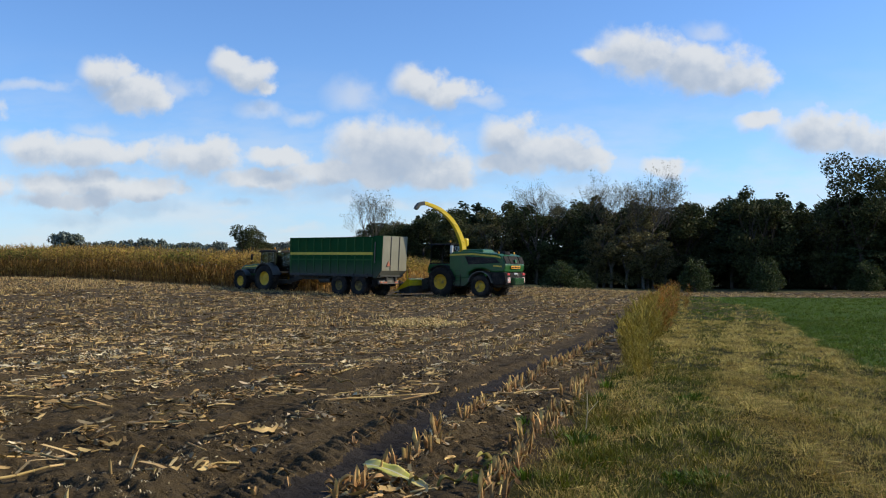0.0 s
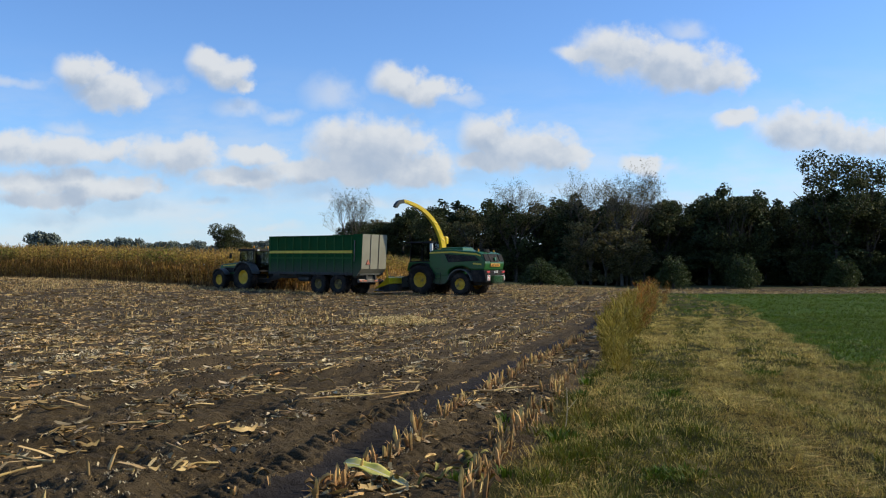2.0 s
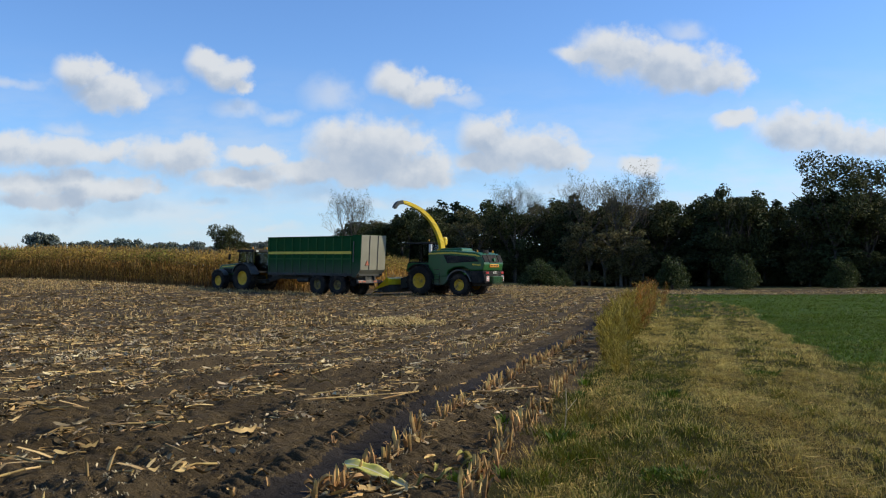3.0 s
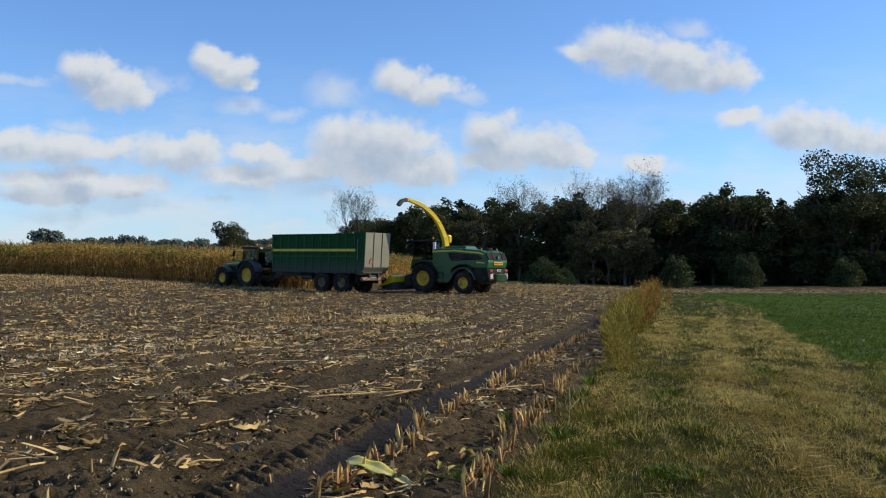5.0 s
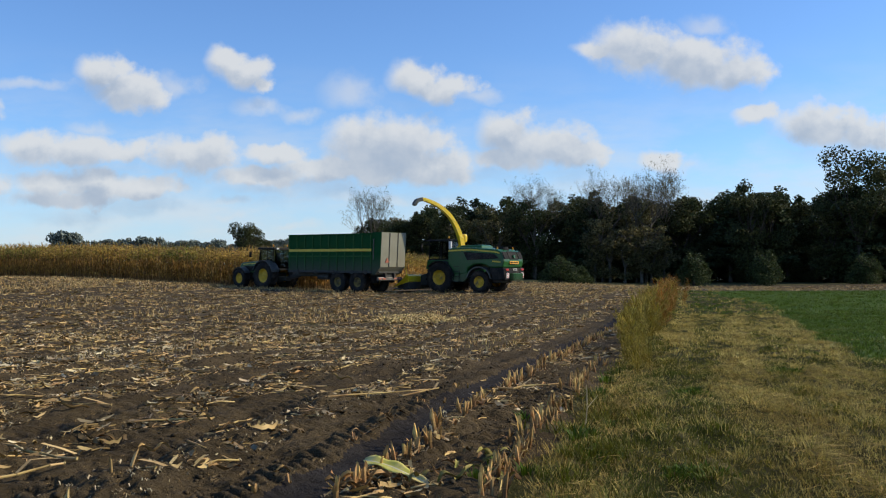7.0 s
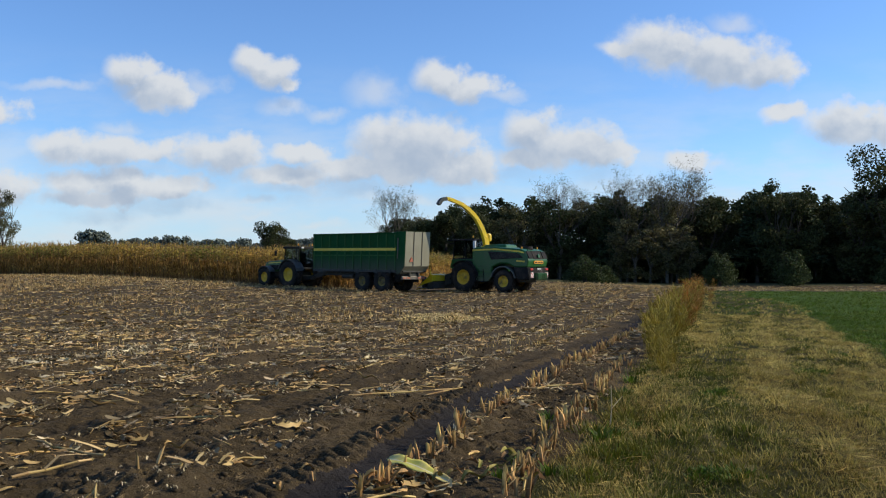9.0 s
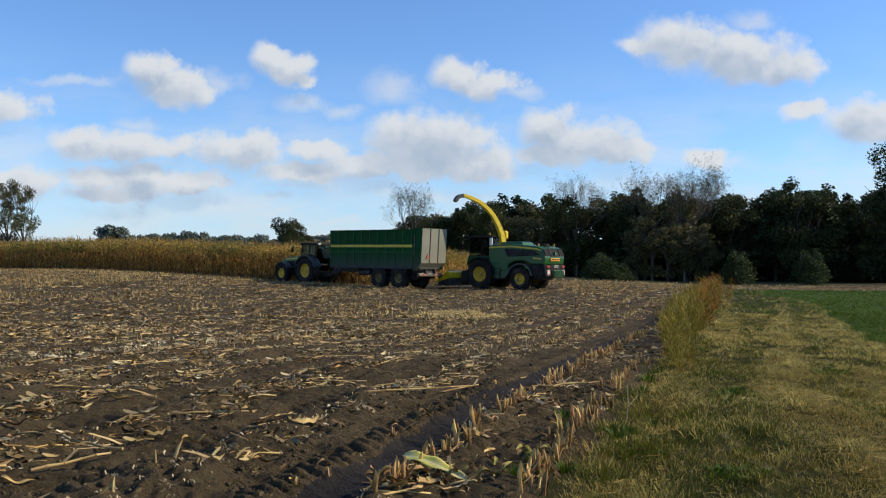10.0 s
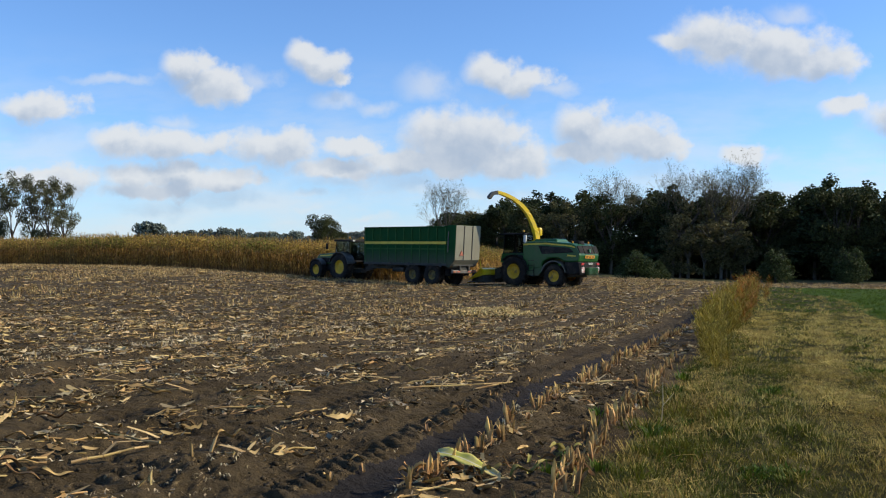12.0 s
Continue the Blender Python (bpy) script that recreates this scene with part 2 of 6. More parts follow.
def box(bm, centre, size, rot=None, bevel=0.0, taper=(1, 1)):
    """A box with optional bevel; taper shrinks its top in x and y."""
    made = bmesh.ops.create_cube(bm, size=1.0)["verts"]
    for v in made:
        f = taper if v.co.z > 0 else (1, 1)
        v.co = Vector((v.co.x * size[0] * f[0], v.co.y * size[1] * f[1], v.co.z * size[2]))
    if bevel:
        edges = list({e for v in made for e in v.link_edges})
        res = bmesh.ops.bevel(bm, geom=edges, offset=bevel, segments=2, profile=0.5, affect="EDGES")
        made = list({v for f in res["faces"] for v in f.verts} | {v for v in made if v.is_valid})
    m = Matrix.Translation(centre) @ (rot or Matrix())
    for v in made:
        v.co = m @ v.co
    return made


def rod(bm, a, b, r0, r1=None, n=8, caps=True):
    """A tapered round bar from a to b."""
    a, b = Vector(a), Vector(b)
    r1 = r0 if r1 is None else r1
    q = (b - a).to_track_quat("Z", "Y").to_matrix()
    rings = []
    for c, r in ((a, r0), (b, r1)):
        rings.append([bm.verts.new(c + q @ Vector((math.cos(t) * r, math.sin(t) * r, 0)))
                      for t in (2 * math.pi * i / n for i in range(n))])
    for i in range(n):
        j = (i + 1) % n
        bm.faces.new((rings[0][i], rings[0][j], rings[1][j], rings[1][i]))
    if caps:
        bm.faces.new(rings[0][::-1])
        bm.faces.new(rings[1])


def spin(bm, profile, axis="x", n=32, centre=(0, 0, 0)):
    """Turn a profile of (along, radius) pairs round the axis through centre; a closed ring of quads."""
    rings = []
    for i in range(n):
        t = 2 * math.pi * i / n
        ring = []
        for a, r in profile:
            p = (a, r * math.cos(t), r * math.sin(t)) if axis == "x" else (r * math.cos(t), r * math.sin(t), a)
            ring.append(bm.verts.new(Vector(p) + Vector(centre)))
        rings.append(ring)
    for i in range(n):
        for j in range(len(profile) - 1):
            a, b = rings[i], rings[(i + 1) % n]
            try:
                bm.faces.new((a[j], b[j], b[j + 1], a[j + 1]))
            except ValueError:
                pass
    bmesh.ops.remove_doubles(bm, verts=[v for r in rings for v in r], dist=1e-4)


def slab(bm, outline, x0, x1, bevel=0.0):
    """An outline in (y, z) pushed out from x0 to x1."""
    a = [bm.verts.new((x0, y, z)) for y, z in outline]
    b = [bm.verts.new((x1, y, z)) for y, z in outline]
    n = len(outline)
    made = [bm.faces.new(a), bm.faces.new(b[::-1])]
    for i in range(n):
        made.append(bm.faces.new((a[i], b[i], b[(i + 1) % n], a[(i + 1) % n])))
    bmesh.ops.recalc_face_normals(bm, faces=made)
    if bevel:
        bmesh.ops.bevel(bm, geom=list({e for f in made for e in f.edges}), offset=bevel, segments=2, profile=0.5, affect="EDGES")


def thing(name, m, label, category, group=""):
    ob = new(name)
    ob.empty_display_size = 0.2
    ob.matrix_world = m
    return tagged(ob, label, category, group)


# ---- the ground ----
ROW = radians(15.0)                     # the maize rows run 15 degrees right of +y
ALONG, ACROSS = (math.sin(ROW), math.cos(ROW)), (math.cos(ROW), -math.sin(ROW))
FIELD_EDGE, MEADOW_END = -0.95, 62.0


def ramp(a, lo, hi):
    t = np.clip((a - lo) / (hi - lo), 0, 1)
    return t * t * (3 - 2 * t)


def land(x, y):
    """The lie of the land: a shallow dip ahead, rising to the left, falling away to the right."""
    x, y = np.asarray(x, dtype=float), np.asarray(y, dtype=float)
    z = 0.2 - 0.5 * ramp(y, 8, 28) + 0.2 * ramp(y, 35, 62)
    z = z + 1.08 * ramp(-x, 1, 38) * ramp(y, 15, 62)
    z = z - 0.75 * ramp(x, 4, 30) * ramp(y, 40, 105)
    return z


def lattice(x, y, cell, seed):
    """Smooth value noise from 0 to 1 on a lattice."""
    u, v = np.asarray(x) / cell, np.asarray(y) / cell
    i, j = np.floor(u).astype(np.int64), np.floor(v).astype(np.int64)
    fu, fv = u - i, v - j
    fu, fv = fu * fu * (3 - 2 * fu), fv * fv * (3 - 2 * fv)

    def h(a, b):
        k = (a * 374761393 + b * 668265263 + seed * 974634541) & 0x7FFFFFFF
        k = ((k ^ (k >> 13)) * 1274126177) & 0x7FFFFFFF
        return ((k ^ (k >> 16)) & 0xFFFF) / 65535.0
    return (h(i, j) * (1 - fu) + h(i + 1, j) * fu) * (1 - fv) + (h(i, j + 1) * (1 - fu) + h(i + 1, j + 1) * fu) * fv


def row_coords(x, y):
    return x * ALONG[0] + y * ALONG[1], x * ACROSS[0] + y * ACROSS[1]


def turf_lump(x, y):
    """Uneven tussocks, from 0 to about 1."""
    s, c = row_coords(x, y)
    s = s / 3.2
    return 0.55 * lattice(s + 0.4 * c, c - 0.2 * s, 0.2, 17) + 0.3 * lattice(s - 0.3 * c, c, 0.11, 19) + 0.4 * (lattice(s, c + 0.3 * s, 0.55, 18) - 0.3)


def relief(x, y):
    """Clods, ridges and tyre prints on top of the lie of the land."""
    s, c = row_coords(x, y)
    edge = FIELD_EDGE + 0.35 * (lattice(s, c, 1.1, 3) - 0.5)
    soil = ramp(edge - c, 0, 0.25) * (y > 0)
    near = 1 - ramp(y, 25, 60)
    z = 0.09 * (lattice(x, y, 1.3, 1) - 0.5) + 0.07 * (lattice(x, y, 0.45, 2) - 0.5)
    clod = (lattice(x, y, 0.16, 5) - 0.5) * 0.045 + (lattice(x, y, 0.065, 6) - 0.5) * 0.05
    z = z + clod * soil * near * (0.4 + 1.2 * lattice(x, y, 1.7, 8))
    # wheel ruts: a smooth one beside the standing stubble, lugged ones further in
    smooth_rut = np.exp(-((c + 2.2) / 0.2) ** 4)
    z = z * (1 - 0.75 * smooth_rut * near) - 0.06 * smooth_rut * near
    for c0, w, pitch, deep in ((-2.68, 0.26, 0.15, 0.023), (-3.85, 0.3, 0.19, 0.02), (-5.3, 0.3, 0.2, 0.018), (-6.5, 0.3, 0.2, 0.02),
                               (-7.9, 0.34, 0.2, 0.018), (-11.0, 0.34, 0.2, 0.016)):
        rut = np.exp(-((c - c0) / w) ** 4) * near
        lug = np.sin((s + np.abs(c - c0) * 0.7) * 2 * np.pi / pitch + 2 * lattice(x, y, 0.5, 15))
        edge_side = 0.45 + 0.55 * ramp(c - c0, -0.1, 0.12)
        z = z * (1 - 0.45 * rut) - 0.035 * rut + deep * edge_side * rut * np.clip(lug * 2.2, -1, 0.6)
    for n in range(1, 14):
        ridge = np.exp(-((c + 1.82 + 0.73 * (n - 2)) / 0.16) ** 2)
        z = z + 0.035 * ridge * soil * near
    tuft = (1 - soil) * (y > 0) * (1 - ramp(y, 20, 45)) * ramp(c, -1.0, -0.6)
    z = z * (0.35 + 0.65 * soil) + tuft * 0.10 * (turf_lump(x, y) - 0.45)
    return z


def swath_line(x, y):
    """Distance across the mown swaths, which run 18 degrees right of +y."""
    return 0.9505 * x - 0.3107 * y


def meadow_line(y):
    """Where the green meadow begins, across the swaths; it closes over the track far off."""
    return 1.75 - 0.5 * ramp(y, 25, 40) - 2.6 * ramp(y, 38, 56)


def regions(x, y):
    """0 soil, 1 mown track, 2 meadow, 3 rough grass by the woods, 4 soil pressed smooth by a wheel."""
    s, c = row_coords(x, y)
    wob = 0.5 * (lattice(s, c, 1.1, 3) - 0.5) * 0.7 + 0.25 * (lattice(s, c, 0.25, 4) - 0.5)
    kind = np.zeros(x.shape, dtype=np.int32)
    kind[(np.abs(c + 2.2 + 0.3 * wob) < 0.2) & (y > 3) & (y < 40)] = 4
    kind[(c > FIELD_EDGE + wob)] = 1
    kind[(c > FIELD_EDGE + 0.6) & (swath_line(x, y) > meadow_line(y) + 1.6 * wob)] = 2
    kind[(y > MEADOW_END + 4 * wob + 0.05 * x)] = 0
    kind[(y > 104 + 6 * wob + 0.1 * np.abs(x))] = 3
    kind[(y > 150)] = 3
    return kind


def region_material(name, base, patch, scale, fleck, fleck_scale, cut, fleck2=None, stretch=0.35):
    """Earth or turf: a base in two tones, with flecks (straw, dead grass) drawn out along the rows."""
    m = bpy.data.materials.new(name)
    m.use_nodes = True
    n = Nodes(m.node_tree)
    out, bsdf = n.add("ShaderNodeOutputMaterial"), n.add("ShaderNodeBsdfPrincipled")
    co = n.add("ShaderNodeTexCoord").outputs["Object"]
    turn = n.add("ShaderNodeMapping")
    turn.inputs["Rotation"].default_value = (0, 0, ROW)
    turn.inputs["Scale"].default_value = (1, stretch, 1)
    n.link(co, turn.inputs[0])
    rowed = turn.outputs[0]
    col = n.mix(n.smooth(n.noise(co, scale, 6.0, 0.6), 0.3, 0.7), base, patch)
    grain = n.noise(co, 45.0, 6.0, 0.7)
    col = n.mix(0.6, col, n.mix(grain, (0.25, 0.25, 0.25), (1.25, 1.25, 1.25)), "MULTIPLY")
    amount = n.math("MULTIPLY", n.smooth(n.noise(rowed, fleck_scale, 6.0, 0.75), cut, cut + 0.09),
                    n.smooth(n.noise(rowed, 0.55, 3.0), 0.35, 0.62))
    col = n.mix(amount, col, fleck)
    if fleck2:
        a2 = n.math("MULTIPLY", n.smooth(n.noise(co, 26.0, 2.0), 0.72, 0.78), n.smooth(n.noise(co, 0.8, 3.0), 0.5, 0.65))
        col = n.mix(a2, col, fleck2)
    n.link(col, bsdf.inputs["Base Color"])
    n.link(n.smooth(grain, 0.2, 0.8, 0.8, 1.0), bsdf.inputs["Roughness"])
    bsdf.inputs["Specular IOR Level"].default_value = 0.06
    b = n.add("ShaderNodeBump")
    b.inputs["Strength"].default_value, b.inputs["Distance"].default_value = 1.0, 0.05
    n.link(n.math("ADD", n.noise(co, 18.0, 7.0, 0.7), n.math("MULTIPLY", amount, 0.3)), b.inputs["Height"])
    n.link(b.outputs[0], bsdf.inputs["Normal"])
    n.link(bsdf.outputs[0], out.inputs[0])
    return m


def build_ground():
    fine = np.radians(np.arange(-40, 36, 0.2))
    rest = np.radians(np.arange(37, 319, 2.0))
    az = np.concatenate([fine, rest])
    r = [0.01, 0.6, 1.2, 1.8, 2.4, 2.9]
    while r[-1] < 3000:
        r.append(r[-1] * (1.0027 if 4.3 < r[-1] < 10.0 else 1.007 if r[-1] < 16 else 1.0115 if r[-1] < 90 else 1.05))
    r = np.array(r)
    A, Rr = np.meshgrid(az, r)
    x, y = np.sin(A) * Rr, np.cos(A) * Rr - 0.3
    z = land(x, y) + relief(x, y) * (Rr < 150)
    na, nr = len(az), len(r)
    verts = np.stack([x, y, z], -1).reshape(-1, 3)
    idx = np.arange(na * nr).reshape(nr, na)
    nxt = np.roll(idx, -1, axis=1)
    quads = np.stack([idx[:-1], nxt[:-1], nxt[1:], idx[1:]], -1).reshape(-1, 4)
    mid = verts[quads].mean(1)
    mats = [
        region_material("soil", (0.064, 0.046, 0.024), (0.116, 0.083, 0.043), 1.4, (0.30, 0.21, 0.10), 17.0, 0.57, (0.5, 0.46, 0.4)),
        region_material("track_turf", (0.034, 0.036, 0.008), (0.070, 0.058, 0.016), 0.45, (0.15, 0.12, 0.045), 3.0, 0.52, None, 0.2),
        region_material("meadow_turf", (0.045, 0.088, 0.008), (0.068, 0.105, 0.012), 0.3, (0.13, 0.15, 0.035), 2.0, 0.62, None, 0.3),
        region_material("rough_turf", (0.055, 0.06, 0.022), (0.09, 0.08, 0.035), 0.2, (0.16, 0.13, 0.06), 1.5, 0.55),
        region_material("pressed_soil", (0.030, 0.026, 0.023), (0.046, 0.039, 0.033), 2.0, (0.12, 0.10, 0.08), 20.0, 0.68, (0.45, 0.42, 0.38), 1.0),
    ]
    me = mesh_from("ground", verts, quads, mats, regions(mid[:, 0], mid[:, 1]), smooth=True)
    ob = new("ground", me)
    return tagged(ob, "dark harvested field soil beside a mown grass track and green meadow", "ground", kind="structure")


build_ground()


# ---- standing maize ----
def ribbon(points, widths, side):
    """A leaf strip: vertices and quads along points, widened along side."""
    v, f = [], []
    for p, w in zip(points, widths):
        v += [p - side * w, p + side * w]
    for i in range(len(points) - 1):
        f.append((2 * i, 2 * i + 1, 2 * i + 3, 2 * i + 2))
    return v, f


def maize_plant(rng):
    """Vertices, quads and material numbers of one ripe plant, 2.5 m tall."""
    V, F, K = [], [], []

    def put(v, f, k):
        o = len(V)
        V.extend(v)
        F.extend([tuple(i + o for i in q) for q in f])
        K.extend([k] * len(f))
    h = 2.15 + rng.random() * 0.3
    lean = np.array([rng.normal(0, 0.05), rng.normal(0, 0.05), 0])
    for k in range(3):
        z0, z1 = h * k / 3, h * (k + 1) / 3
        c0, c1 = lean * (z0 / h) ** 2, lean * (z1 / h) ** 2
        ring = []
        for c, z, r in ((c0, z0, 0.02 - 0.003 * k), (c1, z1, 0.017 - 0.003 * k)):
            for t in (0, 2.1, 4.2):
                ring.append(c + np.array([math.cos(t) * r, math.sin(t) * r, z]))
        put(ring, [(0, 1, 4, 3), (1, 2, 5, 4), (2, 0, 3, 5)], 2)
    a0 = rng.random() * 6.28
    for k in range(11):
        z = h * (0.22 + 0.73 * k / 10)
        a = a0 + (k % 2) * math.pi + rng.normal(0, 0.5)
        d = np.array([math.cos(a), math.sin(a), 0])
        side = np.array([-d[1], d[0], 0])
        ln = rng.uniform(0.45, 0.8) * (0.75 if k > 8 else 0.55 if k < 4 else 0.9)
        top = k >= 6 + rng.integers(0, 2)
        rise = rng.uniform(0.25, 0.5) if top else rng.uniform(0.0, 0.15)
        drop = rng.uniform(0.1, 0.4) if top else rng.uniform(0.5, 0.85)
        base = lean * (z / h) ** 2 + np.array([0, 0, z])
        pts = [base + d * ln * t * (0.8 if top else 0.3) + np.array([0, 0, ln * (rise * 2 * t - (rise + drop) * t * t)]) for t in (0, 0.3, 0.65, 1.0)]
        side = side + np.array([0, 0, rng.normal(0, 0.4)])
        put(*ribbon(pts, (0.018, 0.042, 0.034, 0.004), side), 1 if top else 0)
    for k in range(4):
        a = rng.random() * 6.28
        tip = np.array([math.cos(a) * 0.1, math.sin(a) * 0.1, 0.26])
        b = lean + np.array([0, 0, h])
        put(*ribbon([b, b + tip * 0.6, b + tip], (0.006, 0.012, 0.004), np.array([-math.sin(a), math.cos(a), 0])), 1 if k % 2 else 2)
    ear = lean * 0.2 + np.array([0.03, 0, 1.05])
    put(*ribbon([ear, ear + np.array([0.06, 0, 0.12]), ear + np.array([0.09, 0, 0.24])], (0.02, 0.035, 0.008), np.array([0, 1.0, 0])), 0)
    return np.array(V), np.array(F), np.array(K)


def scatter(name, kinds, spots, materials, rng, lean=0.0):
    """Join many small copies of the given (verts, quads, ids) kinds into one mesh; spots: rows of x, y, z, turn, scale."""
    VV, FF, KK, off = [], [], [], 0
    which = rng.integers(0, len(kinds), len(spots))
    for k, (v, f, ids) in enumerate(kinds):
        sel = spots[which == k]
        if not len(sel):
            continue
        c, s = np.cos(sel[:, 3])[:, None], np.sin(sel[:, 3])[:, None]
        sc = sel[:, 4][:, None]
        X = (v[None, :, 0] * c - v[None, :, 1] * s) * sc + sel[:, 0][:, None]
        Y = (v[None, :, 0] * s + v[None, :, 1] * c) * sc + sel[:, 1][:, None]
        Z = v[None, :, 2] * sc + sel[:, 2][:, None]
        if lean:
            X = X + v[None, :, 2] * sc * rng.normal(0, lean, (len(sel), 1))
            Y = Y + v[None, :, 2] * sc * rng.normal(0, lean, (len(sel), 1))
        VV.append(np.stack([X, Y, Z], -1).reshape(-1, 3))
        FF.append((f[None] + (np.arange(len(sel)) * len(v))[:, None, None] + off).reshape(-1, f.shape[1]))
        KK.append(np.tile(ids, len(sel)))
        off += len(sel) * len(v)
    return new(name, mesh_from(name, np.vstack(VV), np.vstack(FF), materials, np.concatenate(KK)))


CORNER = np.array([-8.5, 65.5])
WEST = np.array([-27.0, 16.5]) / np.hypot(27.0, 16.5)      # along the front edge, away to the left
EAST = np.array([7.2, 28.0]) / np.hypot(7.2, 28.0)         # along the sunlit end


def standing_maize():
    rng = np.random.default_rng(5)
    spots = []
    inward = EAST
    for t in np.arange(-0.5, 72, 0.78):                    # rows run inward, their ends along the front edge
        start = rng.normal(0, 0.12)
        for k in range(34):
            p = CORNER + WEST * t + inward * (start + k * 0.17) + rng.normal(0, 0.035, 2)
            spots.append((*p, 0, rng.random() * 6.28, rng.uniform(1.02, 1.25)))
    for k in range(6):                                     # deeper plants close the gaps
        for t in np.arange(-0.5, 72, 0.3):
            p = CORNER + WEST * t + inward * (5.4 + k * 0.7) + rng.normal(0, 0.1, 2)
            spots.append((*p, 0, rng.random() * 6.28, rng.uniform(1.05, 1.25)))
    for k in range(8):                                     # the end that faces the sun
        gap = 0.16 if k < 5 else 0.3
        for t in np.arange(6, 34, gap):
            p = CORNER + EAST * t + WEST * (k * 0.72 - 0.5) + rng.normal(0, 0.07, 2)
            spots.append((*p, 0, rng.random() * 6.28, rng.uniform(1.03, 1.23)))
    spots = np.array(spots)
    spots[:, 2] = land(spots[:, 0], spots[:, 1]) - 0.02
    bend = lattice(spots[:, 0], spots[:, 1], 6.0, 12)
    spots[:, 4] *= 0.95 + 0.12 * bend
    kinds = [maize_plant(rng) for _ in range(7)]
    ob = scatter("standing_maize", kinds, spots, [M["corn_dry"], M["corn_top"], M["corn_stalk"]], rng)
    tagged(ob, "tall ripe maize with dry golden leaves and greenish tops", "maize crop", kind="stuff")


standing_maize()


# ---- trees ----
def leaf_cloud(rng, lobes, count, size, flat=0.5):
    """Leaf clumps as small crossed quads near the surface of ellipsoid lobes (x, y, z, rx, ry, rz)."""
    lobes = np.array(lobes, dtype=float)
    vol = lobes[:, 3] * lobes[:, 4] + lobes[:, 4] * lobes[:, 5]
    pick = rng.choice(len(lobes), count, p=vol / vol.sum())
    d = rng.normal(size=(count, 3))
    d /= np.linalg.norm(d, axis=1)[:, None]
    rad = rng.random(count) ** 0.35
    p = lobes[pick, :3] + d * lobes[pick, 3:] * rad[:, None] * rng.uniform(0.85, 1.12, (count, 1))
    a = rng.normal(size=(count, 3))
    a[:, 2] *= flat
    a /= np.linalg.norm(a, axis=1)[:, None]
    b = np.cross(a, rng.normal(size=(count, 3)))
    b /= np.linalg.norm(b, axis=1)[:, None]
    s = size * rng.uniform(0.5, 1.3, (count, 1))
    v = np.stack([p - a * s * 0.6, p - b * s * 0.45, p + a * s * 0.6, p + b * s * 0.45], 1).reshape(-1, 3)
    return v, np.arange(count * 4).reshape(-1, 4)


def limbs(bm, rng, start, way, length, radius, depth, tips, spread=0.6, rise=0.25, n=5):
    """Branches that fork and taper; the ends are collected in tips."""
    steps = 3
    p, d = Vector(start), Vector(way).normalized()
    for i in range(steps):
        d = (d + Vector((rng.normal(0, 0.13), rng.normal(0, 0.13), rise * 0.2))).normalized()
        q = p + d * (length / steps)
        r0, r1 = radius * (1 - 0.45 * i / steps), radius * (1 - 0.45 * (i + 1) / steps)
        rod(bm, p, q, r0, r1, n, caps=False)
        if depth > 0 and i > 0:
            side = Vector((rng.normal(), rng.normal(), 0.15)).normalized()
            limbs(bm, rng, q, d * 0.65 + side * spread, length * rng.uniform(0.5, 0.72), r1 * 0.66, depth - 1, tips, spread, rise, max(3, n - 1))
        p = q
    if depth > 0:
        for _ in range(2):
            side = Vector((rng.normal(), rng.normal(), 0.1)).normalized()
            limbs(bm, rng, p, d + side * spread * 0.8, length * rng.uniform(0.55, 0.75), r1 * 0.78, depth - 1, tips, spread, rise, max(3, n - 1))
    else:
        tips.append(np.array(p))


